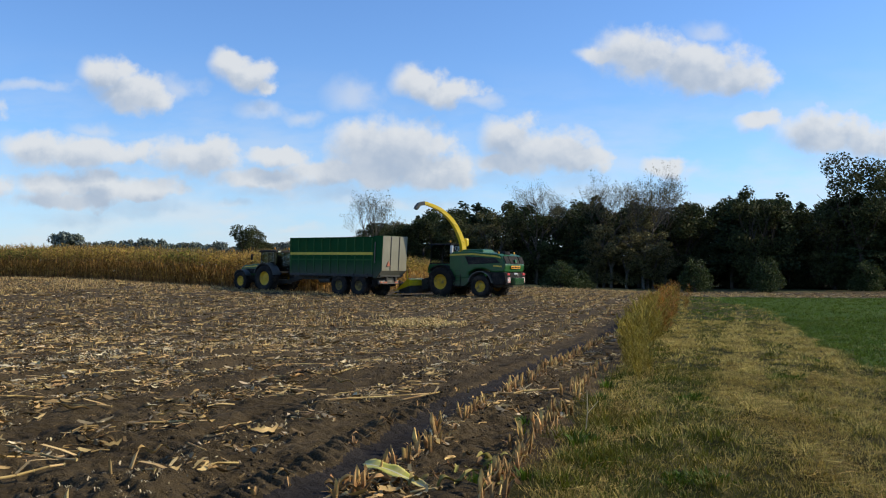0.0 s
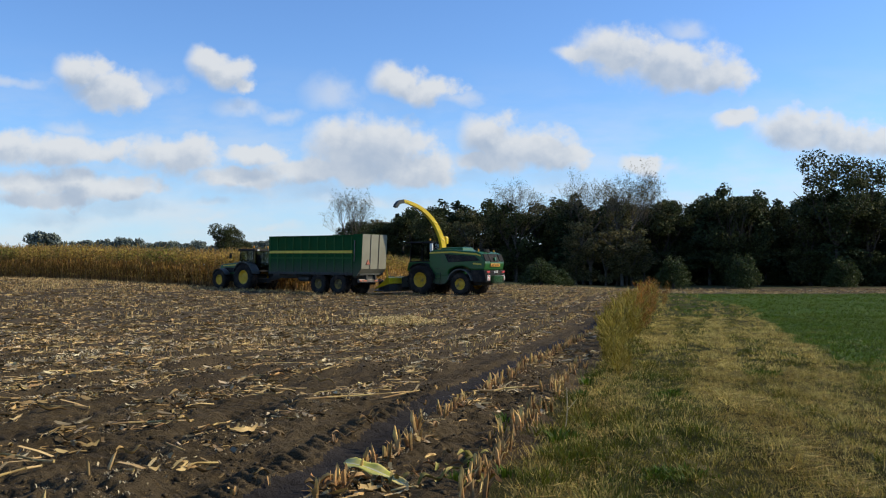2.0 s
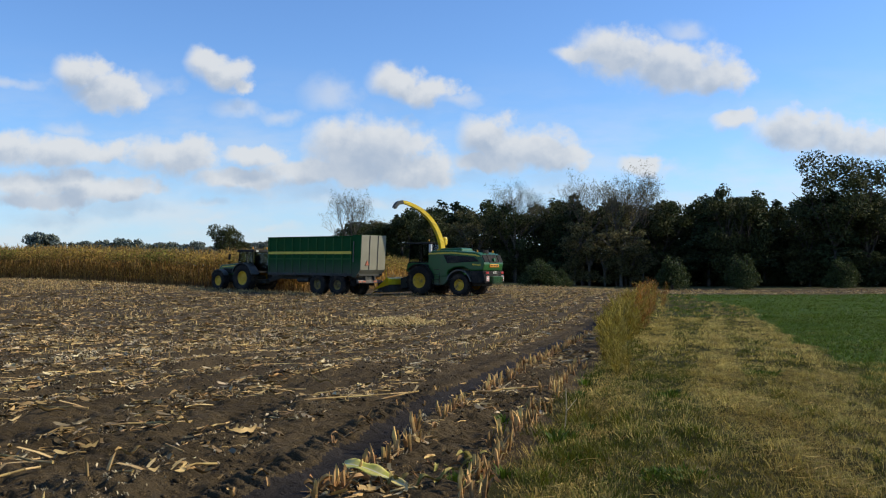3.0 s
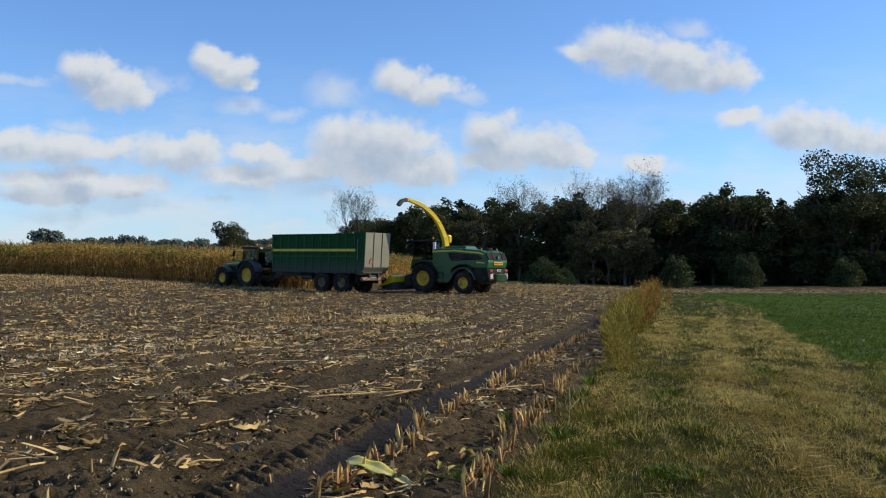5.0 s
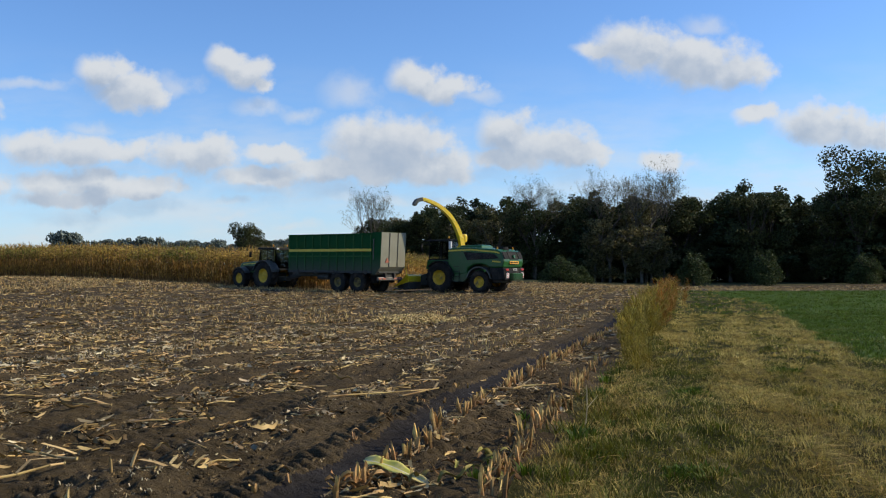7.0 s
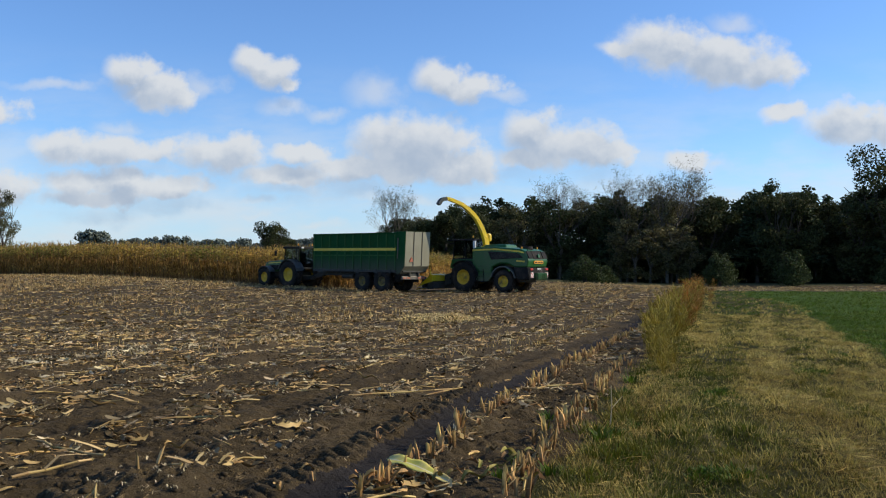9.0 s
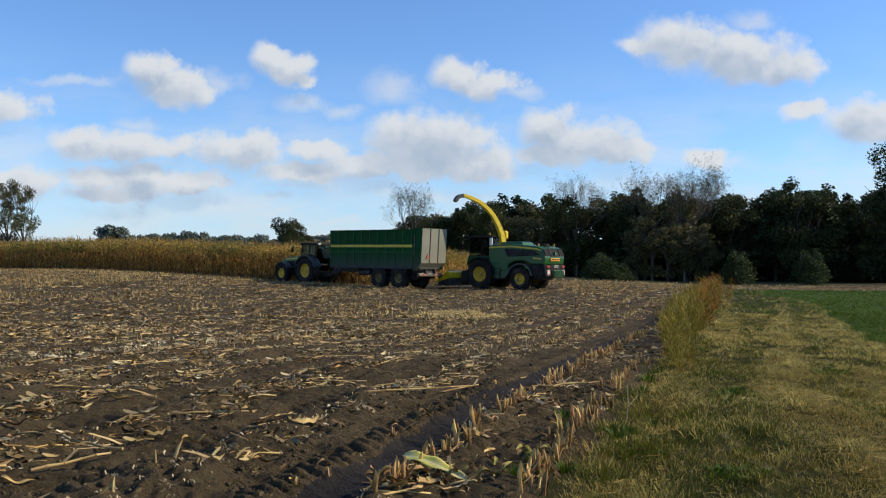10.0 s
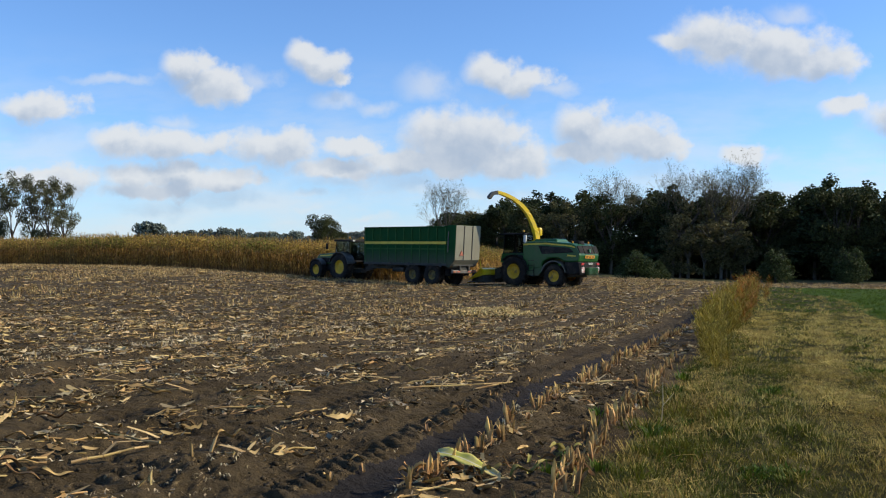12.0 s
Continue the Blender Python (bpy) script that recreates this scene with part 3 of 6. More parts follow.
def tree(name, seed, height, width, style, label, bark="trunk"):
    """One tree at the origin: trunk with limbs, and a crown of many small clumps."""
    rng = np.random.default_rng(seed)
    root = new(name)
    tagged(root, label, "tree")
    bm = bmesh.new()
    tips = []
    if style == "bare":
        rod(bm, (0, 0, -0.3), (0.1, 0, height * 0.3), 0.24, 0.18, 7, False)
        for k in range(6):
            a = k * 1.1 + rng.random()
            limbs(bm, rng, (0.1, 0, height * (0.22 + 0.03 * k)), (math.cos(a) * 0.4, math.sin(a) * 0.4, 1), height * 0.28, 0.16, 4, tips, 0.62, 0.35, 4)
        part("trunk", bm, M[bark], root)
        tips = np.array(tips)
        pick = tips[rng.integers(0, len(tips), 4500)] + rng.normal(0, 0.16, (4500, 3))
        v, f = leaf_cloud(rng, [(0, 0, 0, 1, 1, 1)], 4500, 0.115)
        v = v.reshape(-1, 4, 3)
        v = (v - v.mean(1, keepdims=True)) + pick[:, None]
        ob = new("crown", mesh_from("crown", v.reshape(-1, 3), f, [M["leaf_autumn"]]))
        ob.parent = root
        return root
    if style == "pine":
        rod(bm, (0, 0, -0.3), (0, 0, height * 0.95), 0.2, 0.05, 7, False)
        lobes = []
        for k in range(11):
            t = k / 10
            z = height * (0.25 + 0.73 * t)
            w = width * 0.5 * (1.05 - 0.85 * t)
            for j in range(4):
                a = rng.random() * 6.28
                q = (math.cos(a) * w * 0.55, math.sin(a) * w * 0.55, z + rng.normal(0, 0.3))
                rod(bm, (0, 0, z - 0.3), q, 0.05, 0.02, 4, False)
                lobes.append((*q, w * 0.5, w * 0.5, 0.4 + 0.25 * rng.random()))
        count, size, mat = 5200, 0.32, M["leaf_pine"]
    else:
        rod(bm, (0, 0, -0.3), (0, 0, height * 0.35), 0.26, 0.2, 7, False)
        lobes = []
        for k in range(5):
            a = k * 1.26 + rng.random() * 0.6
            limbs(bm, rng, (0, 0, height * 0.28), (math.cos(a) * 0.55, math.sin(a) * 0.55, 1), height * 0.33, 0.14, 1, tips, 0.5, 0.3, 5)
        low = {"full": 0.12, "bush": 0.02, "autumn": 0.06, "alder": 0.15}.get(style, 0.42)
        for k in range(22 if style == "full" else 15):
            t = low + (0.97 - low) * rng.random()
            swell = math.sqrt(max(0.08, 1 - ((t - 0.55) / 0.5) ** 2))
            a, rr = rng.random() * 6.28, rng.random() ** 0.5 * 0.42
            r = width * rng.uniform(0.12, 0.22)
            lobes.append((math.cos(a) * rr * width * swell, math.sin(a) * rr * width * swell, height * t - r * 0.4, r, r, r * 0.75))
        for tip in tips[::2]:
            lobes.append((*tip, width * 0.11, width * 0.11, width * 0.08))
        if style == "bush":
            lobes = [(math.cos(a) * width * 0.3 * q, math.sin(a) * width * 0.3 * q, height * (0.12 + 0.66 * t), width * 0.24 * (1.25 - 0.6 * t), width * 0.24 * (1.25 - 0.6 * t), height * 0.2)
                     for a, q, t in ((rng.random() * 6.28, 1.15 - t * 0.65, t) for t in np.linspace(0, 1, 20))]
            count, size, mat = 6500, 0.17, M["leaf_bush"]
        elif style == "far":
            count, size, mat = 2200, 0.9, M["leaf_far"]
        elif style == "alder":
            count, size, mat = 6500, 0.24, M["leaf_alder"]
        elif style == "autumn":
            count, size, mat = 3600, 0.3, M["leaf_autumn"]
        else:
            count, size, mat = 9000, 0.27 if style == "full" else 0.3, M["leaf_dark"]
    part("trunk", bm, M[bark], root)
    v, f = leaf_cloud(rng, lobes, count, size)
    ob = new("crown", mesh_from("crown", v, f, [mat]))
    ob.parent = root
    return root


def set_tree(ob, x, y, turn, sx, sz, first):
    """Place the first of a kind, or a copy of it, with its foot on the ground."""
    m = pose(x, y, float(land(x, y)) - 0.05, 0, 0, turn) @ Matrix.Diagonal((sx, sx, sz, 1))
    if first:
        ob.matrix_basis = m
        return ob
    made = copy_thing(ob, pose(x, y, float(land(x, y)) - 0.05, 0, 0, turn))
    made.scale = (sx, sx, sz)
    return made


def spot(px, depth):
    """Across the view's plane (thousandths of depth) to x."""
    return px / 1000 * depth


def build_trees():
    rng = np.random.default_rng(21)
    oak = [tree("oak", 30 + i, 12.0, 8.5, "full", "dark green broadleaf tree at the edge of the wood") for i in range(4)]
    pine = [tree("pine", 40 + i, 13.0, 5.5, "pine", "dark pine tree in the shaded wood edge") for i in range(3)]
    autumn = [tree("birch", 50 + i, 12.0, 7.0, "autumn", "thinning yellow-brown autumn tree in the wood edge", "pale_bark") for i in range(2)]
    bare = [tree("poplar", 60 + i, 16.0, 8.0, "bare", "nearly bare poplar with thin upright branches", "pale_bark") for i in range(3)]
    used = set()

    def place(ob, u, depth, height, made_height, wide=1.0, group=""):
        k = height / made_height
        t = set_tree(ob, spot(u, depth), depth, rng.random() * 360, k * wide, k, ob.name not in used)
        used.add(ob.name)
        if group:
            t["group"] = group
        return t
    # the wood: tree tops follow its skyline, from far behind the trailer to the near right
    line = [(-60, 150, 10.2), (-25, 150, 11.5), (10, 145, 12.5), (50, 142, 13.0), (95, 140, 13.2), (140, 138, 13.5), (180, 136, 13.4),
            (225, 134, 13.3), (265, 132, 13.3), (305, 130, 13.2), (345, 128, 13.6), (385, 126, 12.4), (425, 124, 13.0), (470, 122, 13.5),
            (515, 120, 13.5), (560, 120, 13.0)]
    for i, (u, depth, h) in enumerate(line):
        for j in range(5):
            uu = u + rng.uniform(-20, 20)
            dd = depth + j * 5.5 + rng.uniform(-2, 2)
            hh = h * rng.uniform(0.9, 1.02) * (dd / depth)
            kind = rng.random()
            if kind < (0.5 if u < 260 else 0.7):
                place(oak[rng.integers(4)], uu, dd, hh, 12.0, rng.uniform(0.85, 1.1), "trees of the wood")
            elif kind < (0.74 if u < 260 else 0.92):
                place(pine[rng.integers(3)], uu, dd, hh * 1.0, 13.0, rng.uniform(1.3, 1.8), "trees of the wood")
            else:
                place(autumn[rng.integers(2)], uu, dd, hh * 0.95, 12.0, 1.0, "trees of the wood")
    # low growth that closes the wood's foot
    for k in range(64):
        u = -70 + 650 * k / 63 + rng.uniform(-5, 5)
        place(oak[rng.integers(4)], u, 150 - 0.055 * (u + 60) + rng.uniform(-1.5, 6), rng.uniform(4.0, 6.5), 12.0, 1.5, "undergrowth of the wood")
    # trees that stand out
    place(oak[2], 347, 124, 14.9, 12.0, 0.72)
    place(oak[1], 362, 125, 13.2, 12.0, 0.7)
    for u, d, h in ((-78, 150, 14.2), (104, 138, 14.8), (178, 134, 16.0), (226, 130, 16.8), (240, 134, 15.4)):
        place(bare[rng.integers(3)], u, d, h, 16.0, 0.95)
    place(autumn[0], 216, 131, 12.4, 12.0, 0.9)
    place(autumn[1], 178, 132, 11.4, 12.0, 0.9)
    for u, d, h in ((170, 129, 7.5), (186, 128, 9.6), (203, 127, 7.0), (221, 126, 9.8), (232, 127, 8.4), (246, 126, 6.5)):
        place(autumn[rng.integers(2)], u, d, h, 12.0, 1.15)
    tall = tree("tall_oak", 71, 18.0, 12.0, "airy", "tall broadleaf tree with an open crown above the wood")
    place(tall, 462, 118, 18.2, 18.0, 0.95)
    place(tall, 498, 120, 17.6, 18.0, 0.85)
    lone = tree("lone_oak", 73, 12.0, 9.0, "full", "dark round-crowned tree standing behind the maize")
    place(lone, -217, 190, 11.2, 12.0, 1.0)
    place(lone, -203, 196, 8.2, 12.0, 1.1)
    left = [tree("alder", 75 + i, 16.0, 9.0, "alder", "tall thinly leaved tree behind the maize field", "trunk") for i in range(2)]
    for u, d, h in ((-518, 150, 15.5), (-536, 148, 16.5), (-556, 150, 17.0), (-580, 152, 17.0), (-606, 150, 16.5), (-635, 150, 16.5)):
        place(left[rng.integers(2)], u, d, h * 0.97, 16.0, 0.72, "row of tall trees")
    # horizon trees, their haze carried by the foliage colour
    far = [tree("distant_tree", 80 + i, 15.0, 13.0, "far", "distant tree on the horizon, paled by haze put into its leaf colour") for i in range(3)]
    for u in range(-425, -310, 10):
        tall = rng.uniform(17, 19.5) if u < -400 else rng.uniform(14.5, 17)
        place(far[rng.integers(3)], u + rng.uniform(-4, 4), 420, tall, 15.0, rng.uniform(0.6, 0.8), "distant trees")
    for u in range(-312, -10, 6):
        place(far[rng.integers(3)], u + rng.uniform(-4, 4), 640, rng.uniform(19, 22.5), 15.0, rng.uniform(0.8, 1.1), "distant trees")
    bush = [tree("willow_bush", 90 + i, 4.4, 4.6, "bush", "rounded grey-green willow bush before the dark wood") for i in range(3)]
    for u, d, h, w in ((279, 108, 4.3, 0.9), (357, 106, 4.5, 0.85), (131, 106, 3.5, 1.25), (150, 108, 2.3, 1.4), (470, 112, 4.0, 1.0)):
        place(bush[rng.integers(3)], u, d, h, 4.4, w, "bushes at the wood edge")
    # kinds that no spot took are not part of the place
    for ob in (*oak, *pine, *autumn, *bare, *left, *far, *bush):
        if ob.name not in used:
            for o in (*ob.children_recursive, ob):
                bpy.data.objects.remove(o)


build_trees()


# ---- machines ----
P = {
    "green": surface("green_paint", (0.010, 0.088, 0.014), (0.014, 0.105, 0.018), 1.5, 0.4, 0.06, 60, coat=0.1, dirt=(0.032, 0.08, 0.022), low=(0.7, 1.7, (0.06, 0.06, 0.04)), depth=0.003),
    "trailer_green": surface("trailer_green_paint", (0.010, 0.072, 0.020), (0.014, 0.084, 0.024), 1.2, 0.82, 0.1, 60, dirt=(0.020, 0.072, 0.016), low=(1.5, 3.0, (0.078, 0.080, 0.058)), depth=0.003),
    "yellow": surface("yellow_paint", (0.90, 0.62, 0.012), (0.82, 0.55, 0.01), 2, 0.4, 0.06, 60, coat=0.2, dirt=(0.58, 0.42, 0.06), depth=0.003),
    "rim": surface("muddy_yellow_rim", (0.76, 0.46, 0.02), (0.64, 0.38, 0.02), 4, 0.6, 0.15, 40, dirt=(0.17, 0.12, 0.045), depth=0.004),
    "muddy_rim": surface("mud_caked_rim", (0.30, 0.21, 0.03), (0.10, 0.08, 0.045), 5, 0.8, 0.2, 40, dirt=MUD, depth=0.004),
    "faded_red": surface("faded_red_reflector", (0.50, 0.16, 0.09), (0.42, 0.14, 0.08), 6, 0.6, 0.1, 60),
    "stripe": surface("yellow_stripe", (0.80, 0.60, 0.05), (0.66, 0.50, 0.05), 2, 0.5, 0.06, 60, depth=0.002),
    # lighter green paints in the highlights on the ribs; grime low down
    "rib_green": surface("dusty_rib_paint", (0.035, 0.12, 0.032), (0.05, 0.13, 0.045), 2.0, 0.85, 0.1, 60, low=(1.5, 2.6, (0.085, 0.095, 0.065)), depth=0.003),
    "beige": surface("grey_beige_paint", (0.25, 0.24, 0.17), (0.21, 0.20, 0.14), 0.8, 0.6, 0.08, 50, dirt=(0.19, 0.175, 0.12), low=(1.3, 2.3, (0.20, 0.18, 0.13)), depth=0.003),
    "black": surface("black_plastic", (0.016, 0.016, 0.016), (0.026, 0.025, 0.023), 3, 0.85, 0.1, 60, dirt=(0.06, 0.05, 0.04), depth=0.003),
    "rubber": surface("muddy_rubber", (0.020, 0.019, 0.018), (0.035, 0.030, 0.025), 3, 0.85, 0.3, 30, dirt=MUD, depth=0.01),
    "steel": surface("dirty_steel", (0.20, 0.19, 0.175), (0.12, 0.11, 0.10), 3, 0.5, 0.15, 50, metal=0.6, dirt=(0.14, 0.11, 0.08), depth=0.003),
    "frame": surface("dark_chassis_paint", (0.03, 0.035, 0.03), (0.05, 0.047, 0.04), 2, 0.7, 0.15, 40, dirt=MUD, depth=0.004),
    "grey": surface("grey_panel", (0.060, 0.062, 0.052), (0.045, 0.045, 0.038), 2, 0.55, 0.08, 50, dirt=(0.12, 0.10, 0.075), depth=0.003),
    "fender_grey": surface("dusty_grey_fender", (0.15, 0.155, 0.14), (0.11, 0.11, 0.095), 2, 0.6, 0.08, 50, dirt=(0.10, 0.085, 0.06), depth=0.003),
    "red": surface("red_reflector", (0.55, 0.03, 0.02), (0.45, 0.025, 0.02), 4, 0.35, 0.03, 60),
    "orange": surface("orange_plate", (0.80, 0.36, 0.02), (0.72, 0.32, 0.02), 4, 0.5, 0.03, 60),
    "white": surface("white_plate", (0.75, 0.74, 0.70), (0.66, 0.65, 0.60), 4, 0.5, 0.03, 60),
    "seat": surface("dark_seat_cloth", (0.02, 0.02, 0.022), (0.03, 0.03, 0.03), 6, 0.9, 0.2, 80),
    "glass": glass("tinted_glass"),
    "stalk": M["straw"],
}


def mesh_part(name, parent, material, make, label="", smooth=False):
    bm = bmesh.new()
    make(bm)
    bmesh.ops.recalc_face_normals(bm, faces=bm.faces[:])
    return part(name, bm, P[material], parent, label, smooth)


def wheel(parent, x, y, radius, width, rim_ratio=0.55, rim_paint="rim", lugs=22, outward=1, lift=0.0):
    """A wheel as a hub with a lugged tyre and a dished rim under it."""
    c = (x, y, radius + lift)
    hub = mesh_part("wheel", parent, rim_paint, lambda bm: spin(bm, [(-0.1 * outward, 0.001), (-0.1 * outward, radius * 0.18), (width * 0.22 * outward, radius * 0.17), (width * 0.25 * outward, 0.001)], "x", 14, c))
    rr, w = radius * rim_ratio, width / 2
    body = radius * 0.955

    def make_tyre(bm):
        prof = [(-w * 0.72, rr * 0.97), (-w * 0.92, rr * 1.1), (-w, (rr + body) / 2), (-w * 0.93, body * 0.96), (-w * 0.7, body),
                (0, body * 1.005), (w * 0.7, body), (w * 0.93, body * 0.96), (w, (rr + body) / 2), (w * 0.92, rr * 1.1), (w * 0.72, rr * 0.97)]
        spin(bm, prof, "x", 40, c)
        for i in range(lugs):
            for s in (-1, 1):
                t = 2 * math.pi * (i + (0.5 if s > 0 else 0)) / lugs
                m = (Matrix.Translation(c) @ Matrix.Rotation(t, 4, "X") @ Matrix.Translation((s * w * 0.47, 0, body + radius * 0.012))
                     @ Matrix.Rotation(s * 0.75, 4, "Z"))
                box(bm, (0, 0, 0), (w * 1.18, radius * 0.075, radius * 0.075), m)
    mesh_part("tyre", hub, "rubber", make_tyre, "muddy black lugged tyre", True)
    a = outward
    mesh_part("rim", hub, rim_paint, lambda bm: spin(bm, [(-w * 0.7 * a, rr), (w * 0.72 * a, rr * 1.03), (w * 0.75 * a, rr * 0.96), (w * 0.45 * a, rr * 0.86),
              (w * 0.25 * a, rr * 0.6), (w * 0.38 * a, rr * 0.42), (w * 0.38 * a, rr * 0.16)], "x", 32, c), "yellow dished steel rim", True)
    for i in range(8):
        t = 2 * math.pi * i / 8
        yy, zz = c[1] + math.cos(t) * rr * 0.3, c[2] + math.sin(t) * rr * 0.3
        mesh_part("wheel_nut", hub, "steel", lambda bm: rod(bm, (x + a * w * 0.36, yy, zz), (x + a * w * 0.44, yy, zz), 0.022, n=6))
    return hub


def fender(parent, name, x0, x1, y, z, r, a0, a1, material="black", thick=0.05):
    def make(bm):
        n = 12
        pts = [(y + math.cos(a0 + (a1 - a0) * i / n) * r, z + math.sin(a0 + (a1 - a0) * i / n) * r) for i in range(n + 1)]
        inn = [(y + math.cos(a0 + (a1 - a0) * i / n) * (r - thick), z + math.sin(a0 + (a1 - a0) * i / n) * (r - thick)) for i in range(n + 1)]
        slab(bm, pts + inn[::-1], x0, x1)
    return mesh_part(name, parent, material, make)


def hazard_board(parent, x, y, z, s=0.36):
    board = mesh_part("hazard_board", parent, "white", lambda bm: box(bm, (x, y, z), (s, 0.025, s), bevel=0.006), "red and white striped warning board")
    for k in (-1, 0, 1):
        def stripe(bm, k=k):
            h = s / 2 - 0.01
            o = k * s * 0.62
            lo, hi = max(-h, -h - o + 0.0), min(h, h - o)
            d = s * 0.15
            pts = [(max(-h, min(h, lo + o - d)), lo), (max(-h, min(h, lo + o + d)), lo), (max(-h, min(h, hi + o + d)), hi), (max(-h, min(h, hi + o - d)), hi)]
            vs = [bm.verts.new((x + px, y - 0.017, z + pz)) for px, pz in pts]
            ws = [bm.verts.new((v.co.x, y - 0.012, v.co.z)) for v in vs]
            bm.faces.new(vs)
            bm.faces.new(ws[::-1])
            for i in range(4):
                bm.faces.new((vs[i], ws[i], ws[(i + 1) % 4], vs[(i + 1) % 4]))
        mesh_part("stripe", board, "red", stripe)
    return board


def lamp(parent, name, at, size, material):
    return mesh_part(name, parent, material, lambda bm: box(bm, at, size, bevel=min(size) * 0.25))


def beacon(parent, x, y, z):
    b = mesh_part("beacon", parent, "black", lambda bm: rod(bm, (x, y, z), (x, y, z + 0.08), 0.035, n=8))
    mesh_part("beacon_lens", b, "orange", lambda bm: spin(bm, [(z + 0.08, 0.001), (z + 0.08, 0.06), (z + 0.2, 0.055), (z + 0.24, 0.001)], "z", 12, (x, y, 0)), "orange beacon lens")


def build_trailer(m):
    t = thing("silage_trailer", m, "green high-sided silage trailer with yellow stripe and beige tailgate", "trailer")
    L, W, z0, z1 = 9.0, 2.5, 1.5, 4.0
    h = W / 2
    # body walls with thickness, open on top
    for s in (-1, 1):
        side = mesh_part("side_wall", t, "trailer_green", lambda bm: box(bm, (s * (h - 0.03), 0.75 + (L - 0.75) / 2, (z0 + z1) / 2), (0.06, L - 0.75, z1 - z0), bevel=0.01), "ribbed dark green steel side")
        for i in range(11):
            y = 0.85 + i * (L - 0.95) / 10
            mesh_part("rib", side, "rib_green", lambda bm: box(bm, (s * (h + 0.03), y, (z0 + z1) / 2), (0.06, 0.09, z1 - z0 - 0.06), bevel=0.015))
        mesh_part("stripe", side, "stripe", lambda bm: box(bm, (s * (h + 0.058), 0.75 + (L - 0.8) / 2, 2.94), (0.02, L - 0.85, 0.18)), "yellow painted stripe")
        mesh_part("rail", side, "rib_green", lambda bm: box(bm, (s * (h + 0.02), 0.75 + (L - 0.75) / 2, 2.52), (0.05, L - 0.75, 0.09), bevel=0.012))
        mesh_part("top_rail", side, "trailer_green", lambda bm: box(bm, (s * (h + 0.01), 0.75 + (L - 0.75) / 2, z1 + 0.03), (0.13, L - 0.75, 0.09), bevel=0.02))
        mesh_part("bottom_rail", side, "frame", lambda bm: box(bm, (s * (h - 0.01), 0.75 + (L - 0.75) / 2, z0 - 0.05), (0.14, L - 0.75, 0.16), bevel=0.02))
        for y in (1.3, 2.6, 4.4, 6.2, 8.0):
            mesh_part("hinge", side, "frame", lambda bm: box(bm, (s * (h + 0.04), y, z0 - 0.06), (0.08, 0.18, 0.28), bevel=0.02))
    mesh_part("front_wall", t, "trailer_green", lambda bm: box(bm, (0, L + 0.03, (z0 + z1) / 2 + 0.03), (W, 0.06, z1 - z0 + 0.06), bevel=0.01))
    mesh_part("floor", t, "frame", lambda bm: box(bm, (0, L / 2, z0 - 0.06), (W - 0.2, L - 0.4, 0.1)))
    # the hooded tailgate: green wings, beige panels, a lower flap that slopes in
    gate = mesh_part("tailgate", t, "beige", lambda bm: slab(bm, [(0.0, 1.8), (-0.12, z1 + 0.12), (-0.06, z1 + 0.12), (0.06, 1.8)], -h + 0.02, h - 0.02), "flat beige tailgate with two seams")
    for x in (-0.42, 0.42):
        mesh_part("seam_rib", gate, "frame", lambda bm: slab(bm, [(-0.035, 1.8), (-0.155, z1 + 0.1), (-0.11, z1 + 0.1), (0.01, 1.8)], x - 0.025, x + 0.025))
    mesh_part("lower_flap", gate, "beige", lambda bm: slab(bm, [(0.0, 1.79), (0.45, 1.3), (0.51, 1.34), (0.06, 1.83)], -h + 0.02, h - 0.02), "sloping lower tailgate flap")
    for s in (-1, 1):
        mesh_part("tailgate_wing", gate, "trailer_green", lambda bm: slab(bm, [(-0.11, z1 + 0.12), (0.02, 1.81), (0.48, 1.3), (0.74, 1.3), (0.74, z1 + 0.1)], s * (h - 0.02) - 0.03, s * (h - 0.02) + 0.03))
        mesh_part("ram", gate, "steel", lambda bm: rod(bm, (s * (h + 0.05), 0.6, 2.3), (s * (h + 0.05), 0.55, 3.7), 0.035, n=8))
    mesh_part("top_beam", gate, "trailer_green", lambda bm: box(bm, (0, 0.3, z1 + 0.1), (W, 0.8, 0.06), bevel=0.015))
    tri = [(-0.82, 2.1), (-0.46, 2.1), (-0.64, 2.42)]

    def make_tri(bm):
        a = [bm.verts.new((x, -0.075 - (z - 2.1) * 0.055, z)) for x, z in tri]
        b = [bm.verts.new((v.co.x, v.co.y + 0.06, v.co.z)) for v in a]
        bm.faces.new(a)
        bm.faces.new(b[::-1])
        for i in range(3):
            bm.faces.new((a[i], b[i], b[(i + 1) % 3], a[(i + 1) % 3]))
    mesh_part("warning_triangle", gate, "faded_red", make_tri, "faded red reflective triangle")
    # chassis
    chassis = mesh_part("chassis", t, "frame", lambda bm: [box(bm, (s * 0.45, L / 2 + 0.3, 1.22), (0.14, L + 0.2, 0.3), bevel=0.02) for s in (-1, 1)] and [box(bm, (0, y, 1.2), (1.0, 0.12, 0.2)) for y in (0.4, 2.6, 5, 7.4, 9.2)], "muddy dark steel chassis")
    mesh_part("drawbar", chassis, "frame", lambda bm: slab(bm, [(9.2, 1.35), (11.6, 0.72), (11.6, 0.55), (9.2, 1.0)], -0.13, 0.13))
    bump = mesh_part("bumper", chassis, "steel", lambda bm: box(bm, (0, 0.35, 1.0), (2.3, 0.14, 0.22), bevel=0.02), "dirty light steel rear bumper")
